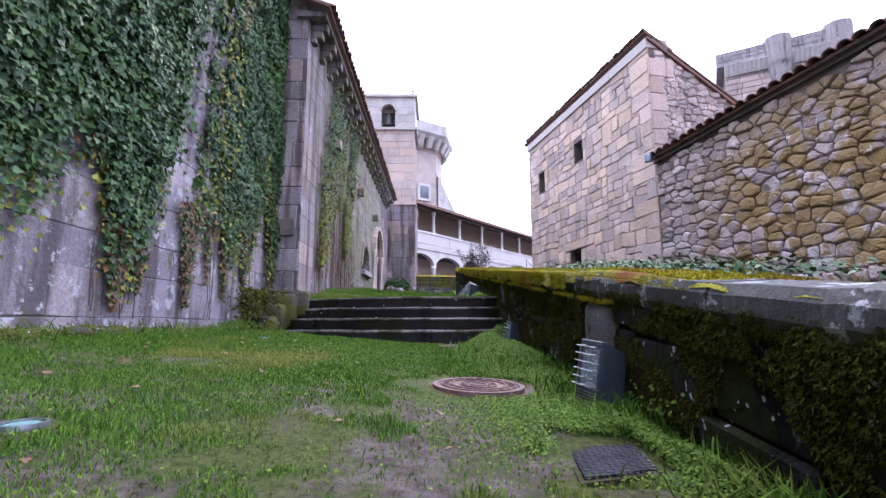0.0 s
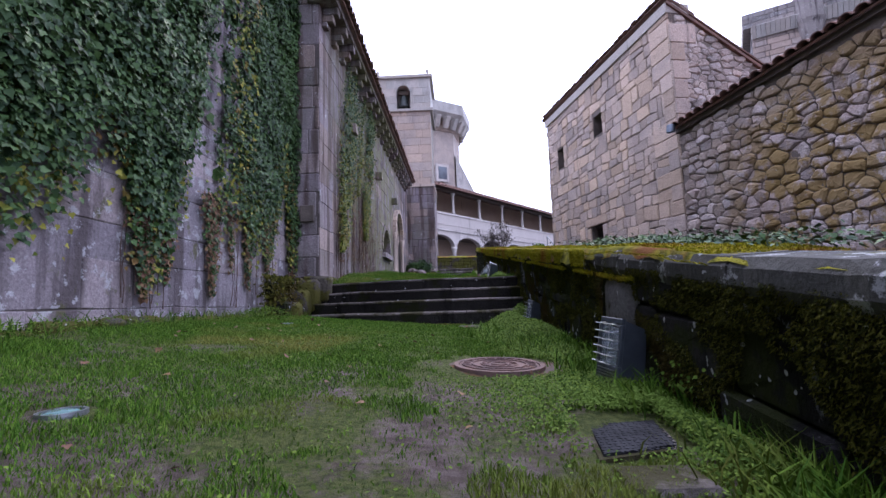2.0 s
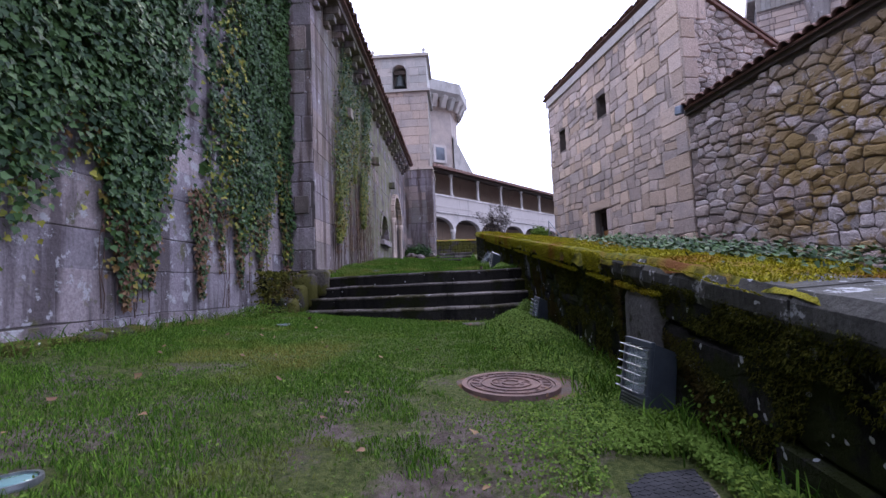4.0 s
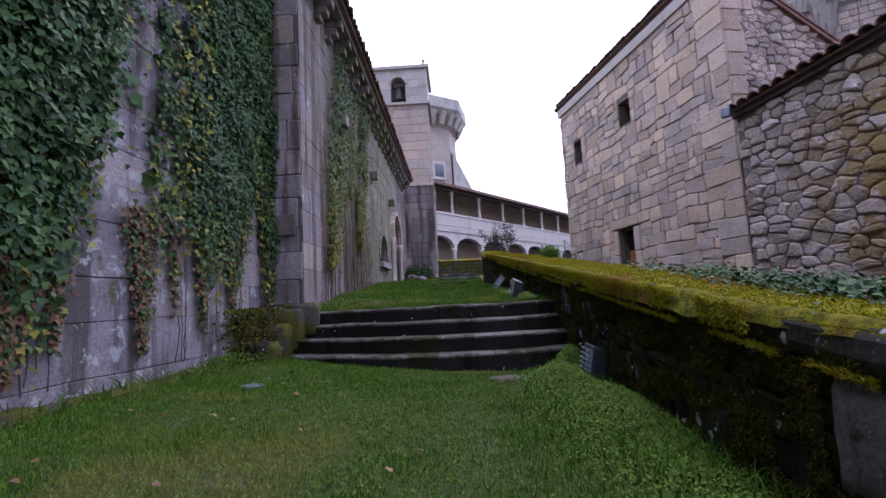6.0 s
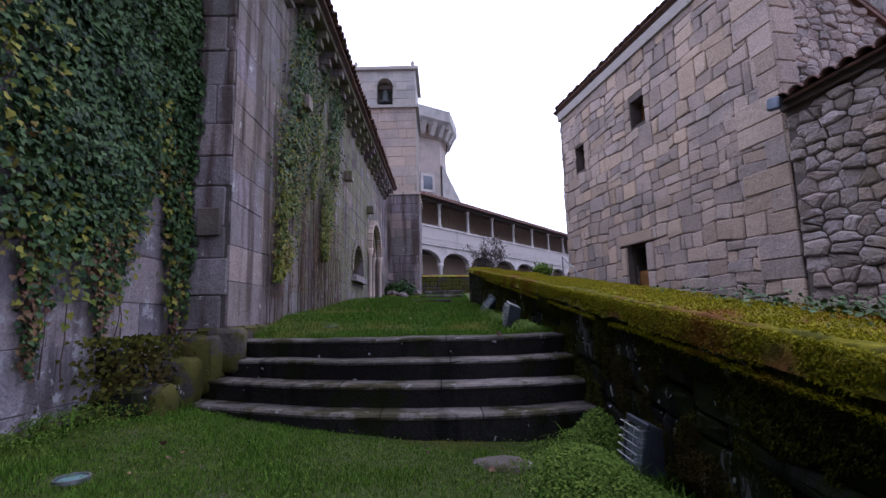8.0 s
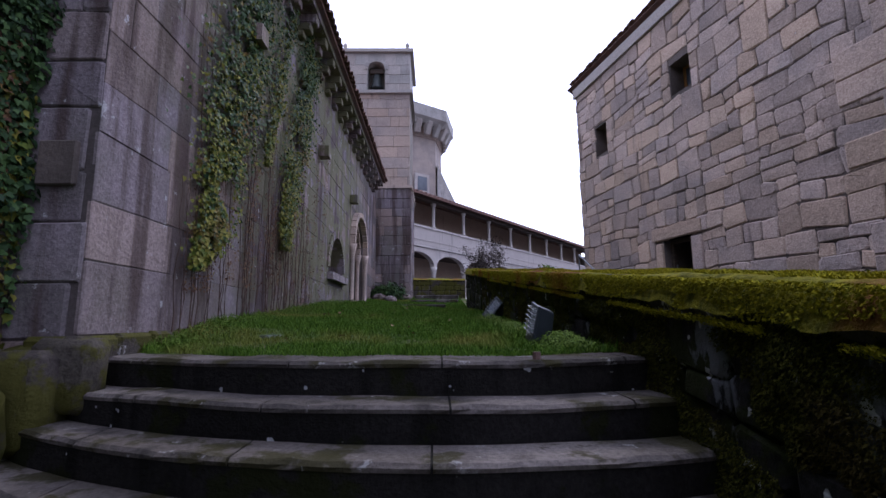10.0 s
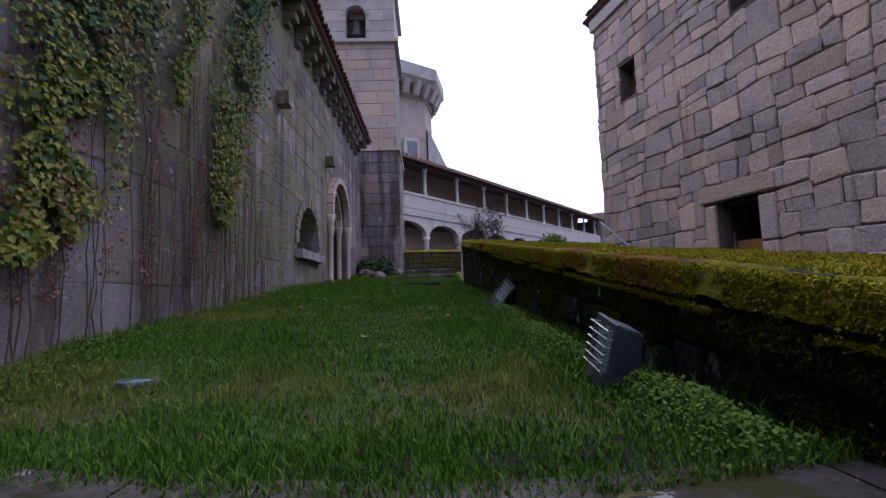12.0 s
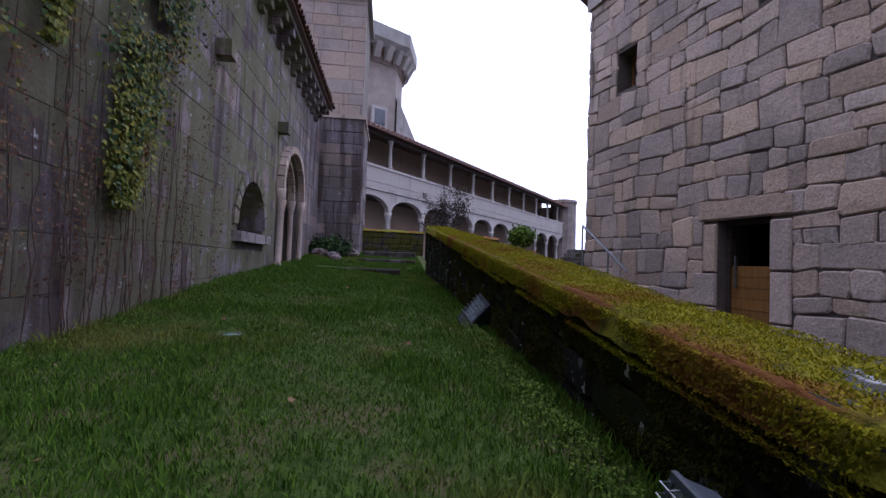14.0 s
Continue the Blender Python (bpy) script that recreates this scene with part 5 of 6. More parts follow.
# ---- covers and lights in the ground ----
cz = 0.358
cover = thing("manhole_cover", "round rusty cast-iron manhole cover with a scroll pattern", "manhole cover", (0.345, 3.09, cz))
part("lid", lathe([(0.285, -0.05), (0.285, 0.008), (0.0005, 0.010)], 48), M["iron"], cover)
part("ring_frame", lathe([(0.291, -0.06), (0.291, 0.012), (0.325, 0.012), (0.33, -0.06)], 48), M["iron"], cover)
for r in (0.27, 0.20, 0.135, 0.06):
    part("raised_ring", lathe([(r, 0.006), (r, 0.017), (r - 0.009, 0.017), (r - 0.009, 0.006)], 48), M["iron"], cover)
for q in range(20):
    t0 = 2 * math.pi * q / 20
    pts = [Vector(((0.235 + 0.026 * math.cos(3 * k4)) * math.cos(t0 + 0.07 * math.sin(k4 * 1.3)), (0.235 + 0.026 * math.cos(3 * k4)) * math.sin(t0 + 0.07 * math.sin(k4 * 1.3)), 0.011)) for k4 in (0, 0.4, 0.8, 1.2, 1.6, 2.0)]
    part("scroll", tube(bmesh.new(), pts, 0.006, 4), M["iron"], cover)
for q in range(8):
    t0 = 2 * math.pi * q / 8
    part("scroll", tube(bmesh.new(), [Vector((r * math.cos(t0 + a), r * math.sin(t0 + a), 0.011)) for r, a in ((0.075, 0), (0.095, 0.2), (0.115, 0), (0.125, -0.2))], 0.006, 4), M["iron"], cover)
cover.rotation_euler = (radians(2.2), radians(2.0), 0)


def patch(name, cx, cy, rx, ry, mat, label, category, lift=0.012, seed=1):
    V = [(cx, cy, float(lawn_z(cx, cy)) + lift + 0.008)]
    n = 40
    for rr in (0.5, 0.8, 1.0):
        for q in range(n):
            t = 2 * math.pi * q / n
            k5 = rr * (1 + 0.22 * noise.noise((math.cos(t) * 2, math.sin(t) * 2, seed)))
            x, y = cx + rx * k5 * math.cos(t), cy + ry * k5 * math.sin(t)
            V.append((x, y, float(lawn_z(x, y)) + (lift + 0.010 * noise.noise((x * 9, y * 9, 1)) if rr < 1 else -0.03)))
    F = [(0, 1 + q, 1 + (q + 1) % n) for q in range(n)]
    for b in (1, 1 + n):
        F += [(b + q, b + n + q, b + n + (q + 1) % n, b + (q + 1) % n) for q in range(n)]
    return tagged(mesh_ob(name, V, F, mat, smooth=True), label, category, kind="structure")


patch("ground_earth_collar", 0.42, 3.12, 0.50, 0.42, M["rust_earth"], "rust-stained bare earth round the manhole", "earth", 0.004, 2)
patch("ground_flat_stone", 0.25, 6.35, 0.22, 0.16, M["tread"], "flat worn stone before the steps", "paving", 0.02, 6)
hz = 0.215
hq = [Vector(p) for p in ((0.65, 1.88, hz), (0.97, 1.93, hz), (0.90, 1.54, hz), (0.59, 1.44, hz))]
hatch = thing("access_hatch", "square dark steel access hatch in a stone frame", "access hatch", sum(hq, Vector()) / 4)
hc = sum(hq, Vector()) / 4
bm = bmesh.new()
t4 = [bm.verts.new((p - hc) * 0.97 + Vector((0, 0, 0.022))) for p in hq]
b4 = [bm.verts.new((p - hc) * 0.97 + Vector((0, 0, -0.05))) for p in hq]
bm.faces.new(t4)
for i in range(4):
    bm.faces.new((t4[i], t4[(i + 1) % 4], b4[(i + 1) % 4], b4[i]))
part("plate", bm, M["hatch"], hatch)
ex, ey = hq[1] - hq[0], hq[3] - hq[0]
bm = bmesh.new()
for i in range(11):
    for j in range(13):
        p = hq[0] + ex * ((i + 0.5) / 11) + ey * ((j + 0.5) / 13) - hc
        R = Matrix.Translation(p + Vector((0, 0, 0.022))) @ pose(0, 0, 0, 0, 0, 45 if (i + j) % 2 else -45)
        box(bm, (-0.011, -0.0045, -0.002), (0.011, 0.0045, 0.0022), R)
tagged(part("tread_pattern", bm, M["hatch"], hatch), kind="stuff")
for i in range(4):
    a, b = (hq[i] - hc), (hq[(i + 1) % 4] - hc)
    vs = [a * 0.99, b * 0.99, b * 1.12, a * 1.12]
    vs = [p + Vector((0, 0, 0.012)) for p in vs] + [p + Vector((0, 0, -0.06)) for p in vs]
    mesh_ob("edge_strip", vs, [(0, 1, 2, 3), (7, 6, 5, 4), (0, 4, 5, 1), (1, 5, 6, 2), (2, 6, 7, 3), (3, 7, 4, 0)], M["tread"], hatch)
tagged(part("path_slab", box_bm((0.58, 1.12, 0.0), (0.88, 1.37, 0.225), None, 0.02), M["tread"]), "small flat granite slab beside the hatch", "paving slab")


def uplight(x, y, r):
    z = float(lawn_z(x, y)) + max(0.0, ripple(x, y))
    f = thing("ground_uplight", "round recessed uplight with a glass lens flush in the grass", "uplight", (x, y, z - 0.004), group="uplights in the lawn")
    part("lens", lathe([(r * 0.86, -0.02), (r * 0.86, 0.006), (r * 0.5, 0.014), (0.001, 0.017)], 28), M["lens"], f, "greenish glass lens", smooth=True)
    part("rim", lathe([(r * 0.865, -0.12), (r * 0.865, 0.014), (r, 0.014), (r * 1.02, 0.0), (r, -0.12)], 28), M["wire"], f)
    return f


for x, y in ((-1.58, 1.55), (-2.2, 5.8), (-1.6, 9.4), (-1.42, 12.1)):
    uplight(x, y, 0.09)
rockv = bmesh.new()
bmesh.ops.create_icosphere(rockv, subdivisions=3, radius=0.11)
for v in rockv.verts:
    v.co *= 1 + 0.35 * noise.noise(v.co * 6)
    v.co.z *= 0.5
rockv.transform(Matrix.Translation((-2.95, 3.62, 0.74)))
tagged(part("footing_stone", rockv, M["footing"]), "mossy lichened stone at the foot of the ivy wall", "stone")
bm = bmesh.new()
tube(bm, [Vector((0.42, 7.72, 1.26)), Vector((0.42, 7.72, 1.30))], 0.022, 10)
tagged(part("pipe_stub", bm, M["iron"]), "short rusty pipe stub in the top step", "pipe")

# ---- mossy stump of masonry beside the steps ----
stub = thing("masonry_stub", "broken mossy masonry stub between the ivy wall and the steps", "masonry", (-2.95, 8.0, 0.7))
rnd = random.Random(77)
for q in range(7):
    bm = bmesh.new()
    x0, y0, z0 = -3.12 + 0.16 * (q % 2) + rnd.uniform(-0.03, 0.03), 7.05 + 0.28 * (q % 3), 0.52 + 0.17 * (q // 2)
    box(bm, (x0, y0, z0), (x0 + rnd.uniform(0.24, 0.34), y0 + rnd.uniform(0.3, 0.4), z0 + 0.24), pose(0, 0, 0, 0, 0, 0), 0.035)
    for v in bm.verts:
        v.co += Vector((noise.noise(v.co * 4), noise.noise(v.co * 4 + Vector((9, 0, 0))), noise.noise(v.co * 4 + Vector((0, 9, 0))))) * 0.04 - Vector((-2.95, 8.0, 0.7))
    part("block", bm, M["parapet"], stub)

cheek = thing("mossy_cheek_stones", "moss-grown rough stones closing the end of the steps", "stones", (-2.6, 7.7, 0.7))
for q, (x0, y0, z0, w, d, h) in enumerate(((-2.85, 7.25, 0.55, 0.3, 0.34, 0.36), (-2.9, 7.58, 0.6, 0.36, 0.36, 0.52), (-2.86, 7.95, 0.7, 0.42, 0.34, 0.62), (-2.62, 8.08, 0.9, 0.36, 0.24, 0.48))):
    bm = box_bm((x0, y0, z0), (x0 + w, y0 + d, z0 + h), None, 0.05)
    bmesh.ops.subdivide_edges(bm, edges=list(bm.edges), cuts=2)
    for v in bm.verts:
        v.co += Vector((noise.noise(v.co * 5), noise.noise(v.co * 5 + Vector((9, 0, 0))), noise.noise(v.co * 5 + Vector((0, 9, 0))))) * 0.05 - Vector((-2.6, 7.7, 0.7))
    part("block", bm, M["footing"], cheek, smooth=True)


# ---- plants ----
def leaves(name, P, N, size, mat, parent=None, hang=0.8, seed=1, label="", shape=None):
    """Many folded leaves at points P on a surface with normals N; the tips hang down."""
    rg = np.random.default_rng(seed)
    n = len(P)
    d = np.zeros((n, 3))
    d[:, 2] = -hang
    d += rg.normal(0, 0.45, (n, 3))
    nn = N + rg.normal(0, 0.38, (n, 3))
    nn /= np.linalg.norm(nn, axis=1)[:, None]
    d -= nn * np.sum(d * nn, 1)[:, None]
    d /= np.linalg.norm(d, axis=1)[:, None] + 1e-9
    s = np.cross(d, nn)
    L = np.asarray(size) * rg.uniform(0.6, 1.3, n) if np.ndim(size) == 0 else np.asarray(size) * rg.uniform(0.7, 1.25, n)
    if shape is None:
        shape = ((0.0, 0.0, 0.0), (0.30, -0.06, 0.05), (0.52, 0.30, 0.06), (0.26, 0.52, 0.03), (0.0, 1.0, -0.06), (-0.26, 0.52, 0.03), (-0.52, 0.30, 0.06), (-0.30, -0.06, 0.05))
    V = np.stack([P + (s * a + d * b + nn * c) * L[:, None] for a, b, c in shape], 1).reshape(-1, 3)
    k_ = len(shape)
    mid = k_ // 2
    T = [(0, i, i + 1) for i in range(1, mid)] + [(0, i, i + 1) for i in range(mid, k_ - 1)]
    F = (np.arange(n)[:, None, None] * k_ + np.array(T)[None]).reshape(-1, 3)
    return tris(name, V, F, mat, parent, label)


def fbm(u, v, s, seed):
    return np.array([noise.noise((a * s, b * s, seed)) + 0.5 * noise.noise((a * s * 2.3, b * s * 2.3, seed + 5)) for a, b in zip(u, v)])


rg = np.random.default_rng(11)
ivy = thing("ivy", "dense dark green ivy hanging down the granite wall", "ivy", (0, 0, 0))
EDGE_Y = (-8, 1.0, 2.4, 3.17, 3.45, 3.8, 3.95, 4.4, 4.68, 5.05, 5.2, 5.35, 5.7, 6.1, 6.35, 6.6, 7.2, 7.5, 7.7, 7.9, 8.3)
EDGE_Z = (1.9, 1.7, 1.5, 1.55, 2.15, 2.05, 1.35, 1.15, 2.05, 2.9, 2.6, 1.5, 1.85, 2.0, 1.5, 1.7, 1.7, 2.3, 3.0, 1.7, 1.5)


def ivy_points(n, y0, y1, z0, z1, low, seed, thin=0.0):
    rg = np.random.default_rng(seed)
    y, z = rg.uniform(y0, y1, n), rg.uniform(z0, z1, n)
    nz = fbm(y, z, 1.6, seed)
    edge = np.interp(y, EDGE_Y, EDGE_Z) + 0.28 * nz + low
    c = 4.85 + 0.14 * z
    w = np.clip(0.34 - 0.07 * (z - 1.8), 0.05, 0.34)
    bare = np.abs(y - c + 0.1 * nz) < w
    keep_ = (z > edge) & (~bare | (rg.random(n) < 0.10))
    thin = np.exp(-((y - 5.6 - 0.12 * (z - 2.5)) / 0.5) ** 2)
    soft = np.clip((z - edge) / 0.9, 0.12, 1) * (1 - 0.62 * thin * (nz < 0.1) - 0.25 * thin)
    keep_ &= rg.random(n) < soft
    return y[keep_], z[keep_], nz[keep_]


y, z, nz = ivy_points(165000, -3.0, 8.3, 1.0, 9.6, 0.0, 21)
dep = 0.05 + 0.10 * np.clip(nz + 0.35, 0, 1) + np.where(y < 4.9, 0.10, 0.0) * np.clip((z - 1.5) / 2, 0, 1)
P = np.stack([ivy_x(y) + dep + rg.uniform(-0.05, 0.05, len(y)), y, z], 1)
sz = np.where(y < 4.9, 0.062, 0.05)
leaves("foliage", P, np.tile((1.0, -0.15, 0.35), (len(y), 1)), sz, M["ivy"], ivy, seed=5)
y, z, nz = ivy_points(16000, 2.5, 8.3, 0.9, 4.2, -0.30, 31)
e = np.interp(y, EDGE_Y, EDGE_Z)
q = (z < e + 0.7 + 0.9 * rg.random(len(y))) & (rg.random(len(y)) < 0.55)
y, z = y[q], z[q]
P = np.stack([ivy_x(y) + 0.045 + rg.uniform(0, 0.05, len(y)), y, z], 1)
y2, z2, nz2 = ivy_points(12000, 5.2, 7.6, 1.4, 6.5, 0.0, 61)
q = (rg.random(len(y2)) < 0.34 * np.clip(1.2 - np.abs(y2 - 5.65 - 0.12 * (z2 - 2.5)) / 0.65, 0, 1)) & (nz2 < 0.35)
P = np.concatenate([P, np.stack([ivy_x(y2[q]) + 0.09 + 0.06 * np.clip(nz2[q] + 0.35, 0, 1) + rg.uniform(0, 0.04, q.sum()), y2[q], z2[q]], 1)])
leaves("turning_foliage", P, np.tile((1.0, -0.15, 0.3), (len(P), 1)), 0.056, M["ivy_yellow"], ivy, seed=6, label="small yellow and reddish turning leaves")
rg = np.random.default_rng(71)
TY, TZ = [], []
for yc, zt, zb, wd, cnt in ((4.15, 1.9, 0.95, 0.22, 900), (4.5, 1.7, 1.1, 0.12, 300), (5.4, 2.3, 1.0, 0.24, 1100), (5.85, 2.2, 1.3, 0.12, 300), (6.35, 2.1, 1.1, 0.15, 500), (7.0, 2.2, 1.3, 0.2, 600), (8.05, 3.4, 1.2, 0.10, 900)):
    t = rg.random(cnt) ** 0.75
    TZ.append(zb + (zt - zb) * t)
    TY.append(yc + rg.normal(0, 0.5, cnt) * wd * (0.15 + t))
y, z = np.concatenate(TY), np.concatenate(TZ)
old = rg.random(len(y)) < 0.62
P = np.stack([ivy_x(y) + 0.04 + rg.uniform(0, 0.05, len(y)), y, z], 1)
leaves("withered_foliage", P[old], np.tile((1.0, -0.15, 0.2), (old.sum(), 1)), 0.042, M["dry"], ivy, seed=72, label="withered brown leaves at the ivy's hanging ends")
leaves("foliage", P[~old], np.tile((1.0, -0.15, 0.2), ((~old).sum(), 1)), 0.045, M["ivy"], ivy, seed=73)
# backing of shadowed twigs and older leaves
y, z, nz = ivy_points(9000, -3.0, 8.3, 1.4, 9.6, 0.25, 41)
P = np.stack([ivy_x(y) + 0.035 + 0 * y, y, z], 1)
leaves("inner_foliage", P, np.tile((1.0, 0, 0.1), (len(y), 1)), 0.16, M["ivy"], ivy, seed=7)


def creeper_stems(owner, xf, spans, seed):
    rnd = random.Random(seed)
    for y0, z0, z1, cnt in spans:
        for _ in range(cnt):
            y = y0 + rnd.uniform(-0.18, 0.18)
            z = z0 - rnd.uniform(0, 0.15)
            pts = []
            while z < z1:
                pts.append(Vector((xf(y) + 0.035 + rnd.uniform(0, 0.02), y, z)))
                z += 0.16
                y += rnd.uniform(-0.032, 0.036)
            if len(pts) > 2:
                part("stem", tube(bmesh.new(), pts, [0.006 - 0.004 * i / len(pts) for i in range(len(pts))], 4), M["stem"], owner)


creeper_stems(ivy, ivy_x, ((4.0, 1.0, 2.2, 3), (4.35, 1.0, 2.2, 4), (5.4, 1.05, 2.0, 2), (5.9, 1.0, 2.2, 4), (6.6, 1.1, 2.2, 2), (7.2, 1.3, 2.4, 2), (8.1, 1.3, 4.0, 5)), 3)
n = 3600
rg = np.random.default_rng(52)
P = np.stack([rg.normal(-2.92, 0.14, n), rg.normal(7.4, 0.28, n), 0.66 + 0.7 * rg.random(n) ** 1.5], 1)
tagged(leaves("stub_overgrowth", P, np.tile((0.4, -0.8, 0.4), (n, 1)), 0.042, M["dark_moss"], None, 0.5, 53), "dark moss and dead leaves over the broken masonry stub", "moss", kind="stuff")
# creeper on the church flank
creeper = thing("creeper", "sparse yellowing creeper trailing down the church flank", "creeper", (0, 0, 0))
for yc, wd, z0, z1, cnt, seed in ((9.7, 0.66, 2.0, 7.0, 15000, 1), (12.2, 0.55, 2.6, 6.9, 10000, 2), (11.3, 0.22, 3.6, 6.9, 2600, 4)):
    rg = np.random.default_rng(seed)
    z = rg.uniform(z0, z1, cnt)
    t = (z - z0) / (z1 - z0)
    y = yc + 0.30 * (z - z0) + rg.normal(0, 0.42, cnt) * wd * (0.35 + 1.1 * np.sin(np.pi * np.clip(t, 0, 1) * 0.85)) + 0.16 * np.array([noise.noise((a * 1.4, seed, 1)) for a in z])
    nz = fbm(y, z, 2.6, seed)
    k_ = nz > -0.28
    y, z = y[k_], z[k_]
    P = np.stack([CX + 0.06 + rg.uniform(0, 0.09, len(y)), y, z], 1)
    yel = rg.random(len(y)) < np.clip(0.95 - (z - z0) / 4.5, 0.25, 0.95)
    leaves("foliage", P[~yel], np.tile((1.0, -0.2, 0.3), ((~yel).sum(), 1)), 0.044, M["ivy"], creeper, seed=seed)
    leaves("turning_foliage", P[yel], np.tile((1.0, -0.2, 0.3), (yel.sum(), 1)), 0.04, M["ivy_yellow"], creeper, seed=seed + 9)
rg = np.random.default_rng(81)
TY, TZ = [], []
for yc in (9.6, 9.9, 10.4, 10.9, 11.4, 11.7, 12.1, 12.5, 12.9, 13.4, 13.9, 14.6):
    cnt = 420
    zb, zt = rg.uniform(1.6, 2.0), rg.uniform(3.2, 6.0)
    t = rg.random(cnt)
    TZ.append(zb + (zt - zb) * t)
    TY.append(yc + rg.normal(0, 0.10, cnt) + 0.14 * (zt - zb) * t)
y, z = np.concatenate(TY), np.concatenate(TZ)
P = np.stack([CX + 0.03 + rg.uniform(0, 0.04, len(y)), y, z], 1)
leaves("withered_foliage", P, np.tile((1.0, -0.2, 0.2), (len(P), 1)), 0.024, M["dry"], creeper, seed=82, label="withered brown leaves and twigs")
creeper_stems(creeper, lambda y: CX + 0.0, ((9.5, 1.45, 3.0, 3), (9.8, 1.4, 5.2, 6), (10.3, 1.5, 3.4, 4), (10.8, 1.5, 5.6, 5), (11.2, 1.5, 3.2, 5), (11.6, 1.6, 5.9, 6), (12.0, 1.6, 4.0, 7), (12.4, 1.6, 5.2, 6), (12.8, 1.6, 3.4, 5), (13.3, 1.7, 3.8, 4), (13.8, 1.7, 2.9, 3)), 9)


# grass
def lawn_points(n, y0, y1, seed):
    rg = np.random.default_rng(seed)
    y = rg.uniform(y0, y1, n)
    x = rg.uniform(-3.15, 1.25, n)
    nz = fbm(x, y, 1.1, 4) + 0.6 * fbm(x, y, 3.4, 8)
    path = np.exp(-((x + 0.15 - 0.25 * np.sin(y * 0.6)) / 0.55) ** 2) * np.where(y < 3.6, 1.35, 0.25)
    ok = nz - 0.7 * path * np.clip((4.4 - y) / 3 + 0.45, 0.3, 1.1) > np.where(y < 3.6, -0.5, np.where(y < 7, -0.9, -1.3))
    ok |= rg.random(n) < 0.13
    ok &= ((x - 0.36) / 0.5) ** 2 + ((y - 3.1) / 0.44) ** 2 > 1 + 0.35 * nz
    ok &= (np.abs(x - 0.78) > 0.24) | (np.abs(y - 1.72) > 0.30)
    for ux, uy in ((-1.58, 1.55), (-2.2, 5.8), (-1.6, 9.4), (-1.42, 12.1)):
        ok &= (x - ux) ** 2 + (y - uy) ** 2 > 0.125 ** 2
    upper = y > STEP_Y[3] + bow(x) + 0.36
    lower = y < STEP_Y[0] + bow(x) - 0.02
    ok &= upper | lower
    ok &= np.where(y < 8, x > ivy_x(y) + 0.03, x > CX + 0.03) & (x < inner_x(y) - 0.02)
    for sx0, sx1, sy in ((-1.9, 0.2, 19.6), (-1.0, 0.7, 21.9), (-0.9, 0.8, 23.4)):
        ok &= ~((x > sx0) & (x < sx1) & (y > sy) & (y < sy + 0.5))
    return x[ok], y[ok], nz[ok]


def blades(name, x, y, h, mat, seed, width=0.0035, label="", category="", lean=0.55):
    rg = np.random.default_rng(seed)
    n = len(x)
    z = turf_z(x, y) - 0.006
    a = rg.uniform(0, 2 * np.pi, n)
    ln = h * lean * rg.uniform(0.2, 1.5, n)
    b = rg.uniform(0, 2 * np.pi, n)
    w = width * rg.uniform(0.6, 1.5, n)
    s = np.stack([np.cos(a) * w, np.sin(a) * w, 0 * a], 1)
    d = np.stack([np.cos(b) * ln, np.sin(b) * ln, 0 * b], 1)
    B = np.stack([x, y, z], 1)
    up = np.zeros((n, 3))
    up[:, 2] = h
    V = np.stack([B - s, B + s, B + d * 0.35 + up * 0.6 + s * 0.8, B + d * 0.35 + up * 0.6 - s * 0.8, B + d + up * 0.95], 1).reshape(-1, 3)
    F = (np.arange(n)[:, None, None] * 5 + np.array(((0, 1, 2), (0, 2, 3), (3, 2, 4)))[None]).reshape(-1, 3)
    return tagged(tris(name, V, F, mat), label, category, kind="stuff")


x, y, nz = lawn_points(330000, -0.4, 8.6, 1)
rg = np.random.default_rng(2)
side = np.clip((np.abs(x + 1.0) - 1.5) / 1.0, 0, 1)
h = (0.020 + 0.020 * np.clip(nz + 0.3, 0, 1.2) + 0.035 * side) * rg.uniform(0.5, 1.5, len(x))
blades("lawn_grass", x, y, h, M["grass"], 3, 0.0022, "short uneven green grass of the lower lawn", "grass")
x, y, nz = lawn_points(320000, 7.6, 24.5, 5)
side = np.clip((np.abs(x + 0.8) - 1.2) / 0.6, 0, 1)
h = (0.027 + 0.036 * np.clip(nz + 0.3, 0, 1.2) + 0.03 * side) * rg.uniform(0.5, 1.5, len(x))
blades("lawn_grass", x, y, h, M["grass"], 6, 0.003, "short uneven green grass above the steps", "grass")
# taller tufts along the walls
rg = np.random.default_rng(12)
tx, ty = [], []
for cx_, cy_, r_, n_ in ((0.85, 5.0, 0.22, 1500), (0.8, 5.8, 0.17, 1200), (0.9, 4.0, 0.16, 900), (0.95, 6.4, 0.1, 500), (1.16, 1.15, 0.13, 420), (1.1, 0.9, 0.1, 260), (1.02, 2.2, 0.08, 120), (0.95, 2.9, 0.12, 220), (-2.75, 7.6, 0.15, 200), (0.62, 9.6, 0.12, 160), (-2.35, 9.4, 0.1, 160)):
    tx.append(rg.normal(cx_, r_, n_))
    ty.append(rg.normal(cy_, r_ * 1.3, n_))
tx, ty = np.concatenate(tx), np.concatenate(ty)
yy = rg.uniform(-0.5, 20, 2600)
tx = np.concatenate([tx, inner_x(yy) - 0.04 - np.abs(rg.normal(0, 0.06, 2600))])
ty = np.concatenate([ty, yy])
yy = rg.uniform(0, 22, 2600)
wx = np.where(yy < 8.2, ivy_x(yy), CX) + 0.05 + np.abs(rg.normal(0, 0.07, 2600))
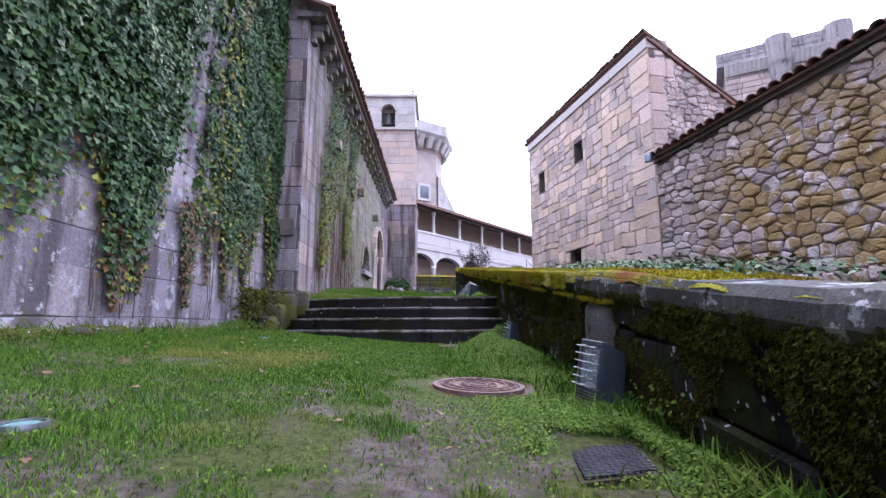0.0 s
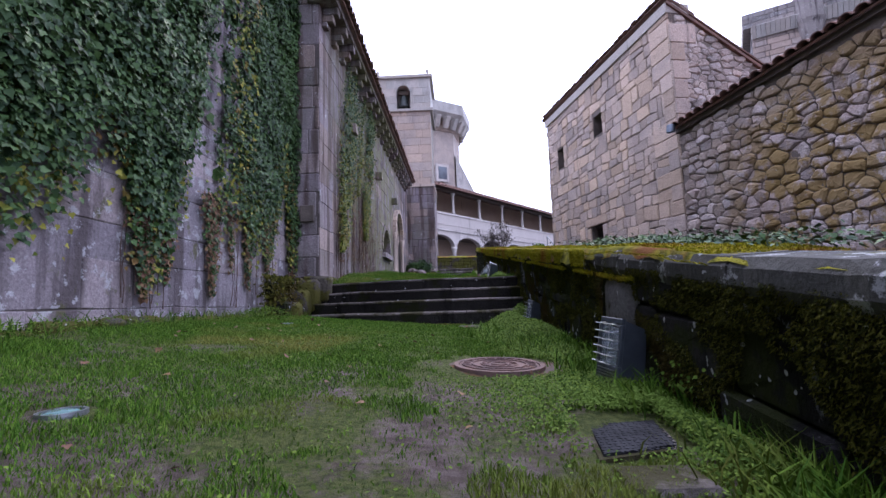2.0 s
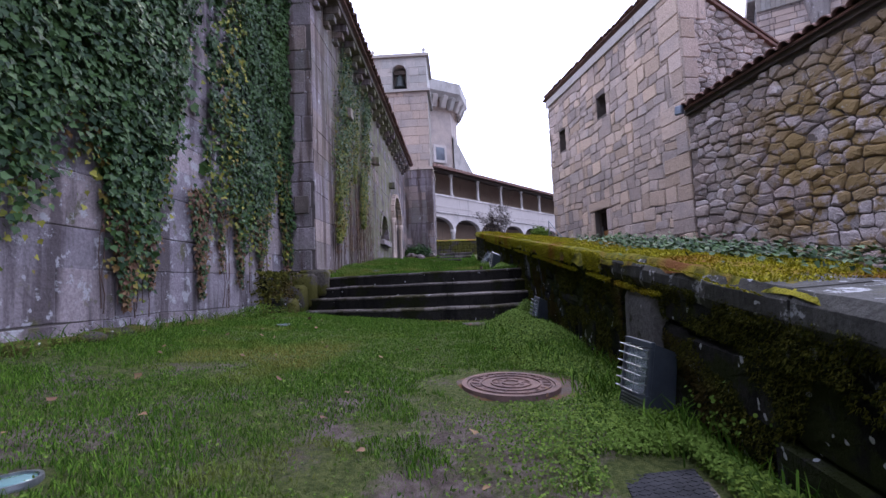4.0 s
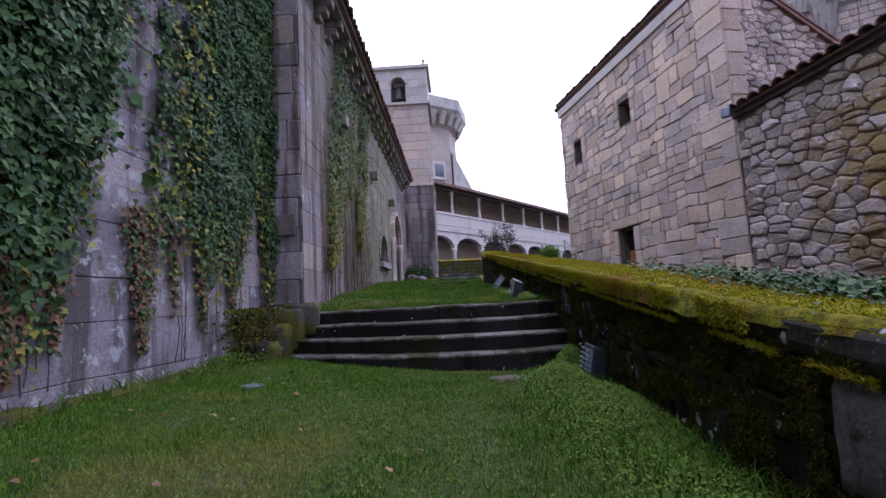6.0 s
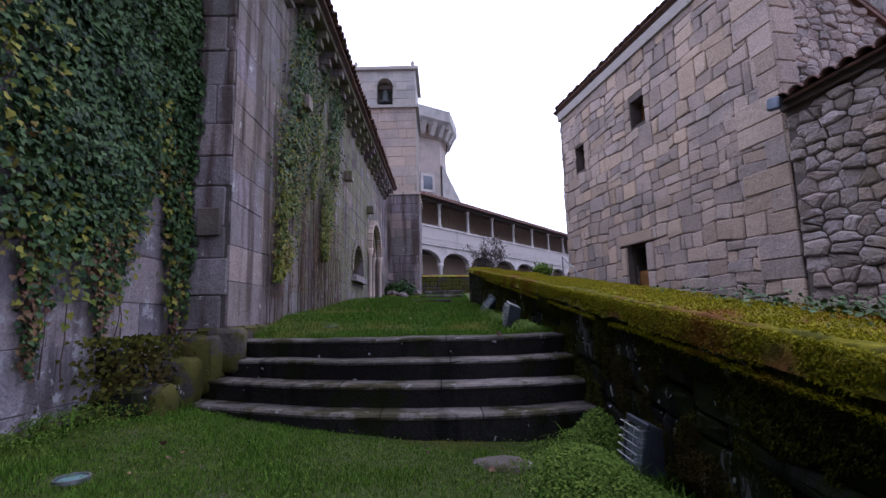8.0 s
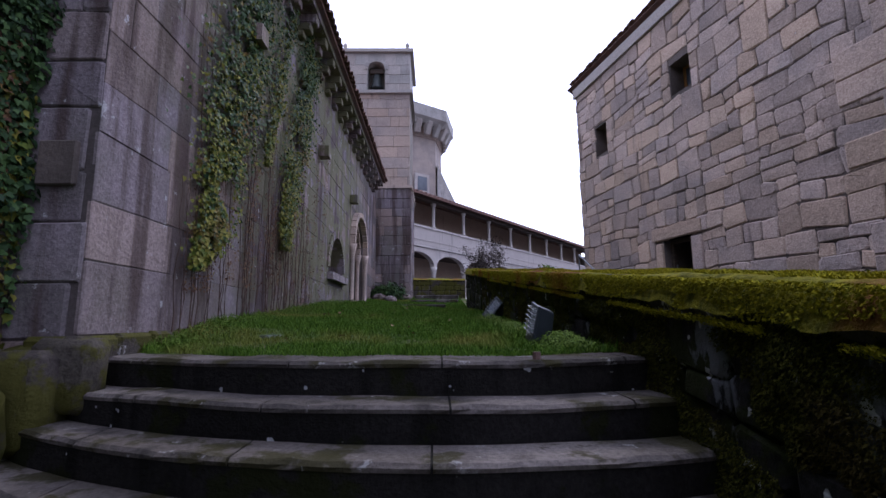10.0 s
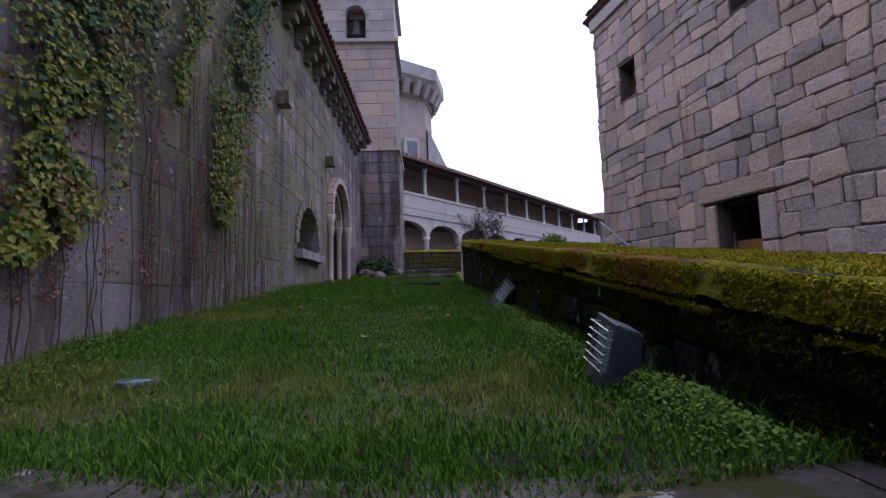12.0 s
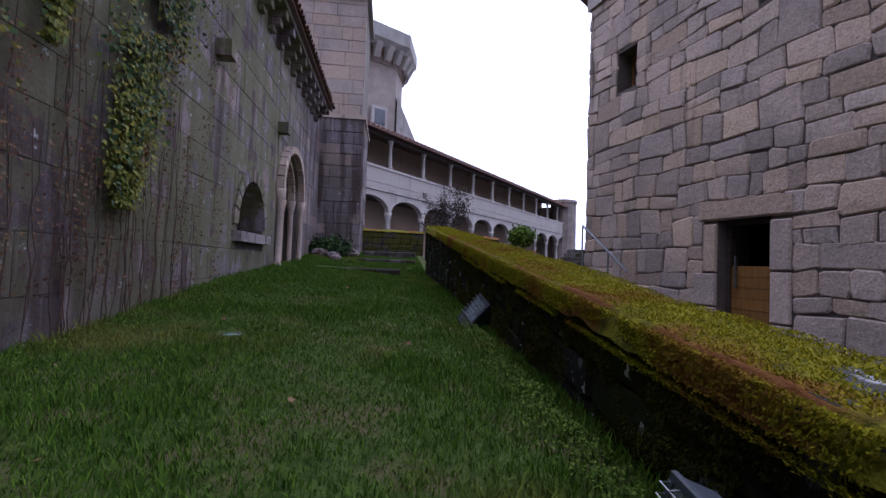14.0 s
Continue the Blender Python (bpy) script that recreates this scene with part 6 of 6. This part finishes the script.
tx, ty = np.concatenate([tx, wx]), np.concatenate([ty, yy])
ok = ((ty < STEP_Y[0] + bow(tx)) | (ty > STEP_Y[3] + bow(tx) + 0.36)) & (tx < inner_x(ty) - 0.01)
tx, ty = tx[ok], ty[ok]
blades("tall_grass", tx, ty, rg.uniform(0.05, 0.2, len(tx)) * np.where(ty < 8, 1.0, 0.7), M["grass"], 14, 0.0045, "long grass tufts at the foot of the walls", "grass", 0.7)
# broad-leaved weeds
rg = np.random.default_rng(15)
WX, WY, WH = [], [], []
for cx_, cy_, sx, sy, n_, hh in ((0.98, 2.1, 0.13, 0.5, 2600, 0.055), (0.55, 2.2, 0.25, 0.35, 1600, 0.04), (0.88, 4.0, 0.2, 0.6, 3600, 0.07), (0.85, 5.0, 0.22, 0.5, 5000, 0.16), (0.72, 5.8, 0.16, 0.4, 3600, 0.18), (0.95, 6.5, 0.12, 0.2, 1300, 0.24), (1.08, 1.4, 0.08, 0.4, 700, 0.06), (0.85, 8.8, 0.10, 0.5, 600, 0.10), (0.8, 10.5, 0.10, 1.0, 500, 0.08), (0.78, 12.6, 0.10, 1.2, 400, 0.08), (-2.9, 2.5, 0.15, 1.5, 900, 0.08), (-2.85, 6.8, 0.2, 0.7, 1000, 0.12), (-2.2, 9.3, 0.15, 0.9, 700, 0.10), (-2.2, 14, 0.12, 3.0, 700, 0.09), (-1.0, 4.0, 0.9, 2.0, 1800, 0.03)):
    n_ = int(n_ * 3.4)
    WX.append(rg.normal(cx_, sx, n_))
    WY.append(rg.normal(cy_, sy, n_))
    g_ = np.exp(-((WX[-1] - cx_) / sx) ** 2 / 2 - ((WY[-1] - cy_) / sy) ** 2 / 2)
    WH.append(hh * (0.25 + 1.1 * g_) * rg.random(n_) ** 0.6 + 0.012)
wx, wy, wh = (np.concatenate(a) for a in (WX, WY, WH))
ok = ((wy < STEP_Y[0] + bow(wx) - 0.02) | (wy > STEP_Y[3] + bow(wx) + 0.38)) & (wx < inner_x(wy) - 0.02) & (wx > np.where(wy < 8.2, ivy_x(wy), CX) + 0.03)
ok &= ((wx - 0.36) / 0.42) ** 2 + ((wy - 3.1) / 0.40) ** 2 > 1
ok &= (np.abs(wx - 0.78) > 0.20) | (np.abs(wy - 1.74) > 0.27)
wx, wy, wh = wx[ok], wy[ok], wh[ok]
P = np.stack([wx, wy, turf_z(wx, wy) + wh], 1)
ov = ((0, 0, 0), (0.28, 0.25, 0.05), (0.3, 0.6, 0.03), (0, 1.0, -0.05), (-0.3, 0.6, 0.03), (-0.28, 0.25, 0.05))
tagged(leaves("weeds", P, np.tile((-0.2, -0.4, 0.8), (len(P), 1)), np.where(wh > 0.07, 0.020, 0.016), M["weed"], None, 0.0, 17, "", ov), "low broad-leaved weeds and clover by the walls", "weeds", kind="stuff")
# weeds rooted in the garden wall, and leaves along its outer side
rg = np.random.default_rng(18)
n = 60
yy = rg.normal(2.1, 0.2, n)
P = np.stack([inner_x(yy) - 0.07 - rg.uniform(0, 0.03, n), yy, 0.40 + 0.06 * rg.normal(0, 1, n)], 1)
rnd_leaf = tuple((0.5 * math.sin(2 * math.pi * q / 8), 0.5 - 0.5 * math.cos(2 * math.pi * q / 8), 0.02) for q in range(8))
tagged(leaves("wall_pennywort", P, np.tile((-1.0, -0.5, 0.5), (n, 1)), 0.017, M["weed"], None, 0.3, 19, "", rnd_leaf), "round-leaved plants growing from the garden wall's joints", "wall plant", kind="stuff")
n = 4200
yy = rg.normal(3.6, 1.0, n)
P = np.stack([inner_x(yy) + TH + 0.12 - np.abs(rg.normal(0, 0.16, n)), yy, crest_z(yy) + 0.03 + np.abs(rg.normal(0, 0.035, n))], 1)
tagged(leaves("outer_creeper", P, np.tile((0.2, -0.3, 1.0), (n, 1)), 0.03, M["ivy"], None, 0.1, 20), "small-leaved creeper along the garden wall's outer side", "creeper", kind="stuff")
# moss tufts
n = 120000
u = rg.uniform(0.9, WY1 - 0.1, n)
w = rg.uniform(-TH - 0.05, 0.08, n)
hgt = np.array([moss_cover(a, b) for a, b in zip(u, w)])
ok = hgt > 0.001
u, w, hgt = u[ok], w[ok], hgt[ok]
base = np.array([tuple(fw.p(a, c + (-0.05 if b > 0.05 else 0.0), b)) for a, b, c in zip(u, w, hgt)])
a = rg.uniform(0, 2 * np.pi, len(u))
s = np.stack([np.cos(a) * 0.005, np.sin(a) * 0.005, 0 * a], 1)
tip = base + np.stack([rg.normal(0, 0.006, len(u)) - 0.010 * (w > 0.03), rg.normal(0, 0.006, len(u)), rg.uniform(0.004, 0.013, len(u))], 1)
V = np.stack([base - s, base + s, tip], 1).reshape(-1, 3)
tagged(tris("moss_tufts", V, np.arange(len(V)).reshape(-1, 3), M["moss_tuft"]), "tufts of yellow and rusty moss on the wall's coping", "moss", kind="stuff")
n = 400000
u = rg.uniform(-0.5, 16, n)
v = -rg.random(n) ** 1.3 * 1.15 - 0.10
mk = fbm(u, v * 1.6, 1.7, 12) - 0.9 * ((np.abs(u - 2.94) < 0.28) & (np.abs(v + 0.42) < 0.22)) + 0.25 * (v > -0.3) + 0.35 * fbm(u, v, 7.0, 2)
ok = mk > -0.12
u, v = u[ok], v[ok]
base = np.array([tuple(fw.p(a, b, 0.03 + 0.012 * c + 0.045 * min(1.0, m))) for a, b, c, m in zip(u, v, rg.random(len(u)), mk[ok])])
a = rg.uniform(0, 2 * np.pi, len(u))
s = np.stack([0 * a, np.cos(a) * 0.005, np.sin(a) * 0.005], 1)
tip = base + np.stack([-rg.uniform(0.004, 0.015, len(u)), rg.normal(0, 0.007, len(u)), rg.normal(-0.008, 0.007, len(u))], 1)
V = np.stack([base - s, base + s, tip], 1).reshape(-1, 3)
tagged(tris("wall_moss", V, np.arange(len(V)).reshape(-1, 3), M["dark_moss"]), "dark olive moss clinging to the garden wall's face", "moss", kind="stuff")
n = 70000
u = rg.uniform(3.6, 18, n)
v = -rg.random(n) ** 1.4 * 0.15 + 0.015
ok = fbm(u, v * 2, 2.2, 31) + 0.5 > -4.0 * (v + 0.03)
ok &= fbm(u, v, 1.3, 32) > -0.55
u, v = u[ok], v[ok]
base = np.array([tuple(fw.p(a, b, 0.062 + 0.026 * c)) for a, b, c in zip(u, v, rg.random(len(u)))])
a = rg.uniform(0, 2 * np.pi, len(u))
s = np.stack([0 * a, np.cos(a) * 0.006, np.sin(a) * 0.006], 1)
tip = base + np.stack([-rg.uniform(0.004, 0.014, len(u)), rg.normal(0, 0.006, len(u)), rg.normal(-0.004, 0.006, len(u))], 1)
V = np.stack([base - s, base + s, tip], 1).reshape(-1, 3)
tagged(tris("lip_moss", V, np.arange(len(V)).reshape(-1, 3), M["moss_tuft"]), "yellow and rusty moss hanging over the coping's lip", "moss", kind="stuff")
n = 26000
u = rg.uniform(2.6, 15, n)
lid = fbm(u, u * 0, 1.1, 21)
ok = lid > -0.15
u, lid = u[ok], lid[ok]
base = np.array([tuple(fw.p(a, -0.175 + 0.02 * c + b, 0.05 + 0.045 * d)) for a, b, c, d in zip(u, rg.normal(0, 0.009, len(u)), lid, rg.random(len(u)))])
a = rg.uniform(0, 2 * np.pi, len(u))
s = np.stack([np.cos(a) * 0.005, np.sin(a) * 0.005, 0 * a], 1)
tip = base + np.stack([-rg.uniform(0.002, 0.012, len(u)), rg.normal(0, 0.006, len(u)), rg.uniform(0.0, 0.012, len(u))], 1)
V = np.stack([base - s, base + s, tip], 1).reshape(-1, 3)
tagged(tris("ledge_moss", V, np.arange(len(V)).reshape(-1, 3), M["moss_tuft"]), "yellow moss along the ledge below the coping", "moss", kind="stuff")
bush = thing("dark_bush", "low dark evergreen bush at the bell tower's foot", "bush", (-1.9, 22.9, 2.25))
d = rg.normal(0, 1, (2600, 3))
d /= np.linalg.norm(d, axis=1)[:, None]
P = d * ((0.55 + 0.35 * fbm(d[:, 0] * 2, d[:, 1] * 2 + d[:, 2], 1.6, 3)) * rg.random(2600) ** 0.35)[:, None] * np.array((1.35, 0.8, 0.75)) + np.array((0, 0, 0.3))
leaves("foliage", P, d, 0.085, M["ivy"], bush, 0.0, 33)
part("stem", tube(bmesh.new(), [Vector((0, 0, -0.2)), Vector((0.05, 0, 0.35))], 0.04, 6), M["bark"], bush)
# dry leaves fallen on the lawn
rg = np.random.default_rng(25)
lx, ly = rg.uniform(-2.6, 0.9, 130), np.concatenate([rg.uniform(0.4, 6.6, 70), rg.uniform(9, 16, 60)])
P = np.stack([lx, ly, turf_z(lx, ly) + 0.03], 1)
tagged(leaves("fallen_leaves", P, np.tile((0, 0, 1.0), (len(P), 1)), 0.04, M["dry"], None, 0.0, 26), "brown fallen leaves scattered on the grass", "leaves", kind="stuff")


# ---- bare tree, shrub and pot ----
def grow(bm, p, d, length, r, level, rnd, tips):
    pts, rad = [p], [r]
    q = Vector(p)
    for i in range(4):
        d = (d + Vector((rnd.uniform(-0.22, 0.22), rnd.uniform(-0.22, 0.22), rnd.uniform(-0.06, 0.16)))).normalized()
        q = q + d * length / 4
        pts.append(q.copy())
        rad.append(r * (1 - 0.18 * (i + 1)))
    tube(bm, pts, rad, 5 if level < 2 else 3)
    if level == 4:
        tips += pts[2:]
        return
    for i in range(3 if level < 3 else 4):
        at = pts[rnd.randint(2, 4)]
        nd = (d + Vector((rnd.uniform(-0.9, 0.9), rnd.uniform(-0.9, 0.9), rnd.uniform(-0.3, 0.5)))).normalized()
        grow(bm, at, nd, length * rnd.uniform(0.6, 0.8), r * 0.5, level + 1, rnd, tips)


tree = thing("small_tree", "small dark nearly bare tree with many fine twigs", "tree", (2.6, 28.0, 2.4))
bm, tips = bmesh.new(), []
rnd = random.Random(4)
for q in range(3):
    grow(bm, Vector((0.12 * q - 0.12, 0, -0.1)), Vector((rnd.uniform(-0.5, 0.5), rnd.uniform(-0.4, 0.4), 1)).normalized(), 1.35, 0.085, 0, rnd, tips)
part("trunk", bm, M["bark"], tree)
tp = np.array([tuple(p) for p in tips])
rg = np.random.default_rng(3)
tp = np.repeat(tp, 5, 0) + rg.normal(0, 0.09, (len(tp) * 5, 3))
tp = tp[rg.random(len(tp)) < 0.8]
leaves("crown", tp, rg.normal(0, 1, (len(tp), 3)), 0.06, M["dark_twig"], tree, 0.4, 8, "small dark purplish leaves and buds", ov)
pot = thing("plant_pot", "terracotta pot with a bushy green shrub", "potted plant", (3.9, 21.9, 2.15))
part("pot", lathe([(0.28, 0), (0.38, 0.5), (0.42, 0.5), (0.42, 0.58), (0.36, 0.58), (0.34, 0.5)], 18), M["terracotta"], pot, smooth=False)
rg = np.random.default_rng(9)
d = rg.normal(0, 1, (2200, 3))
d /= np.linalg.norm(d, axis=1)[:, None]
rr = (0.35 + 0.25 * fbm(d[:, 0] * 2, d[:, 1] * 2 + d[:, 2], 1.5, 2)) * rg.random(2200) ** 0.4
P = d * rr[:, None] * np.array((1.15, 1.15, 0.9)) + np.array((0, 0, 0.98))
leaves("shrub", P, d, 0.09, M["weed"], pot, 0.0, 10, "bushy green shrub", ov)
part("stem", tube(bmesh.new(), [Vector((0, 0, 0.4)), Vector((0.02, 0, 0.95))], 0.03, 6), M["bark"], pot)

# ---- buildings stand on their bases ----
for ob, at in BASES:
    ob.location = at
    for c in ob.children:
        c.matrix_parent_inverse = Matrix.Translation(-at)
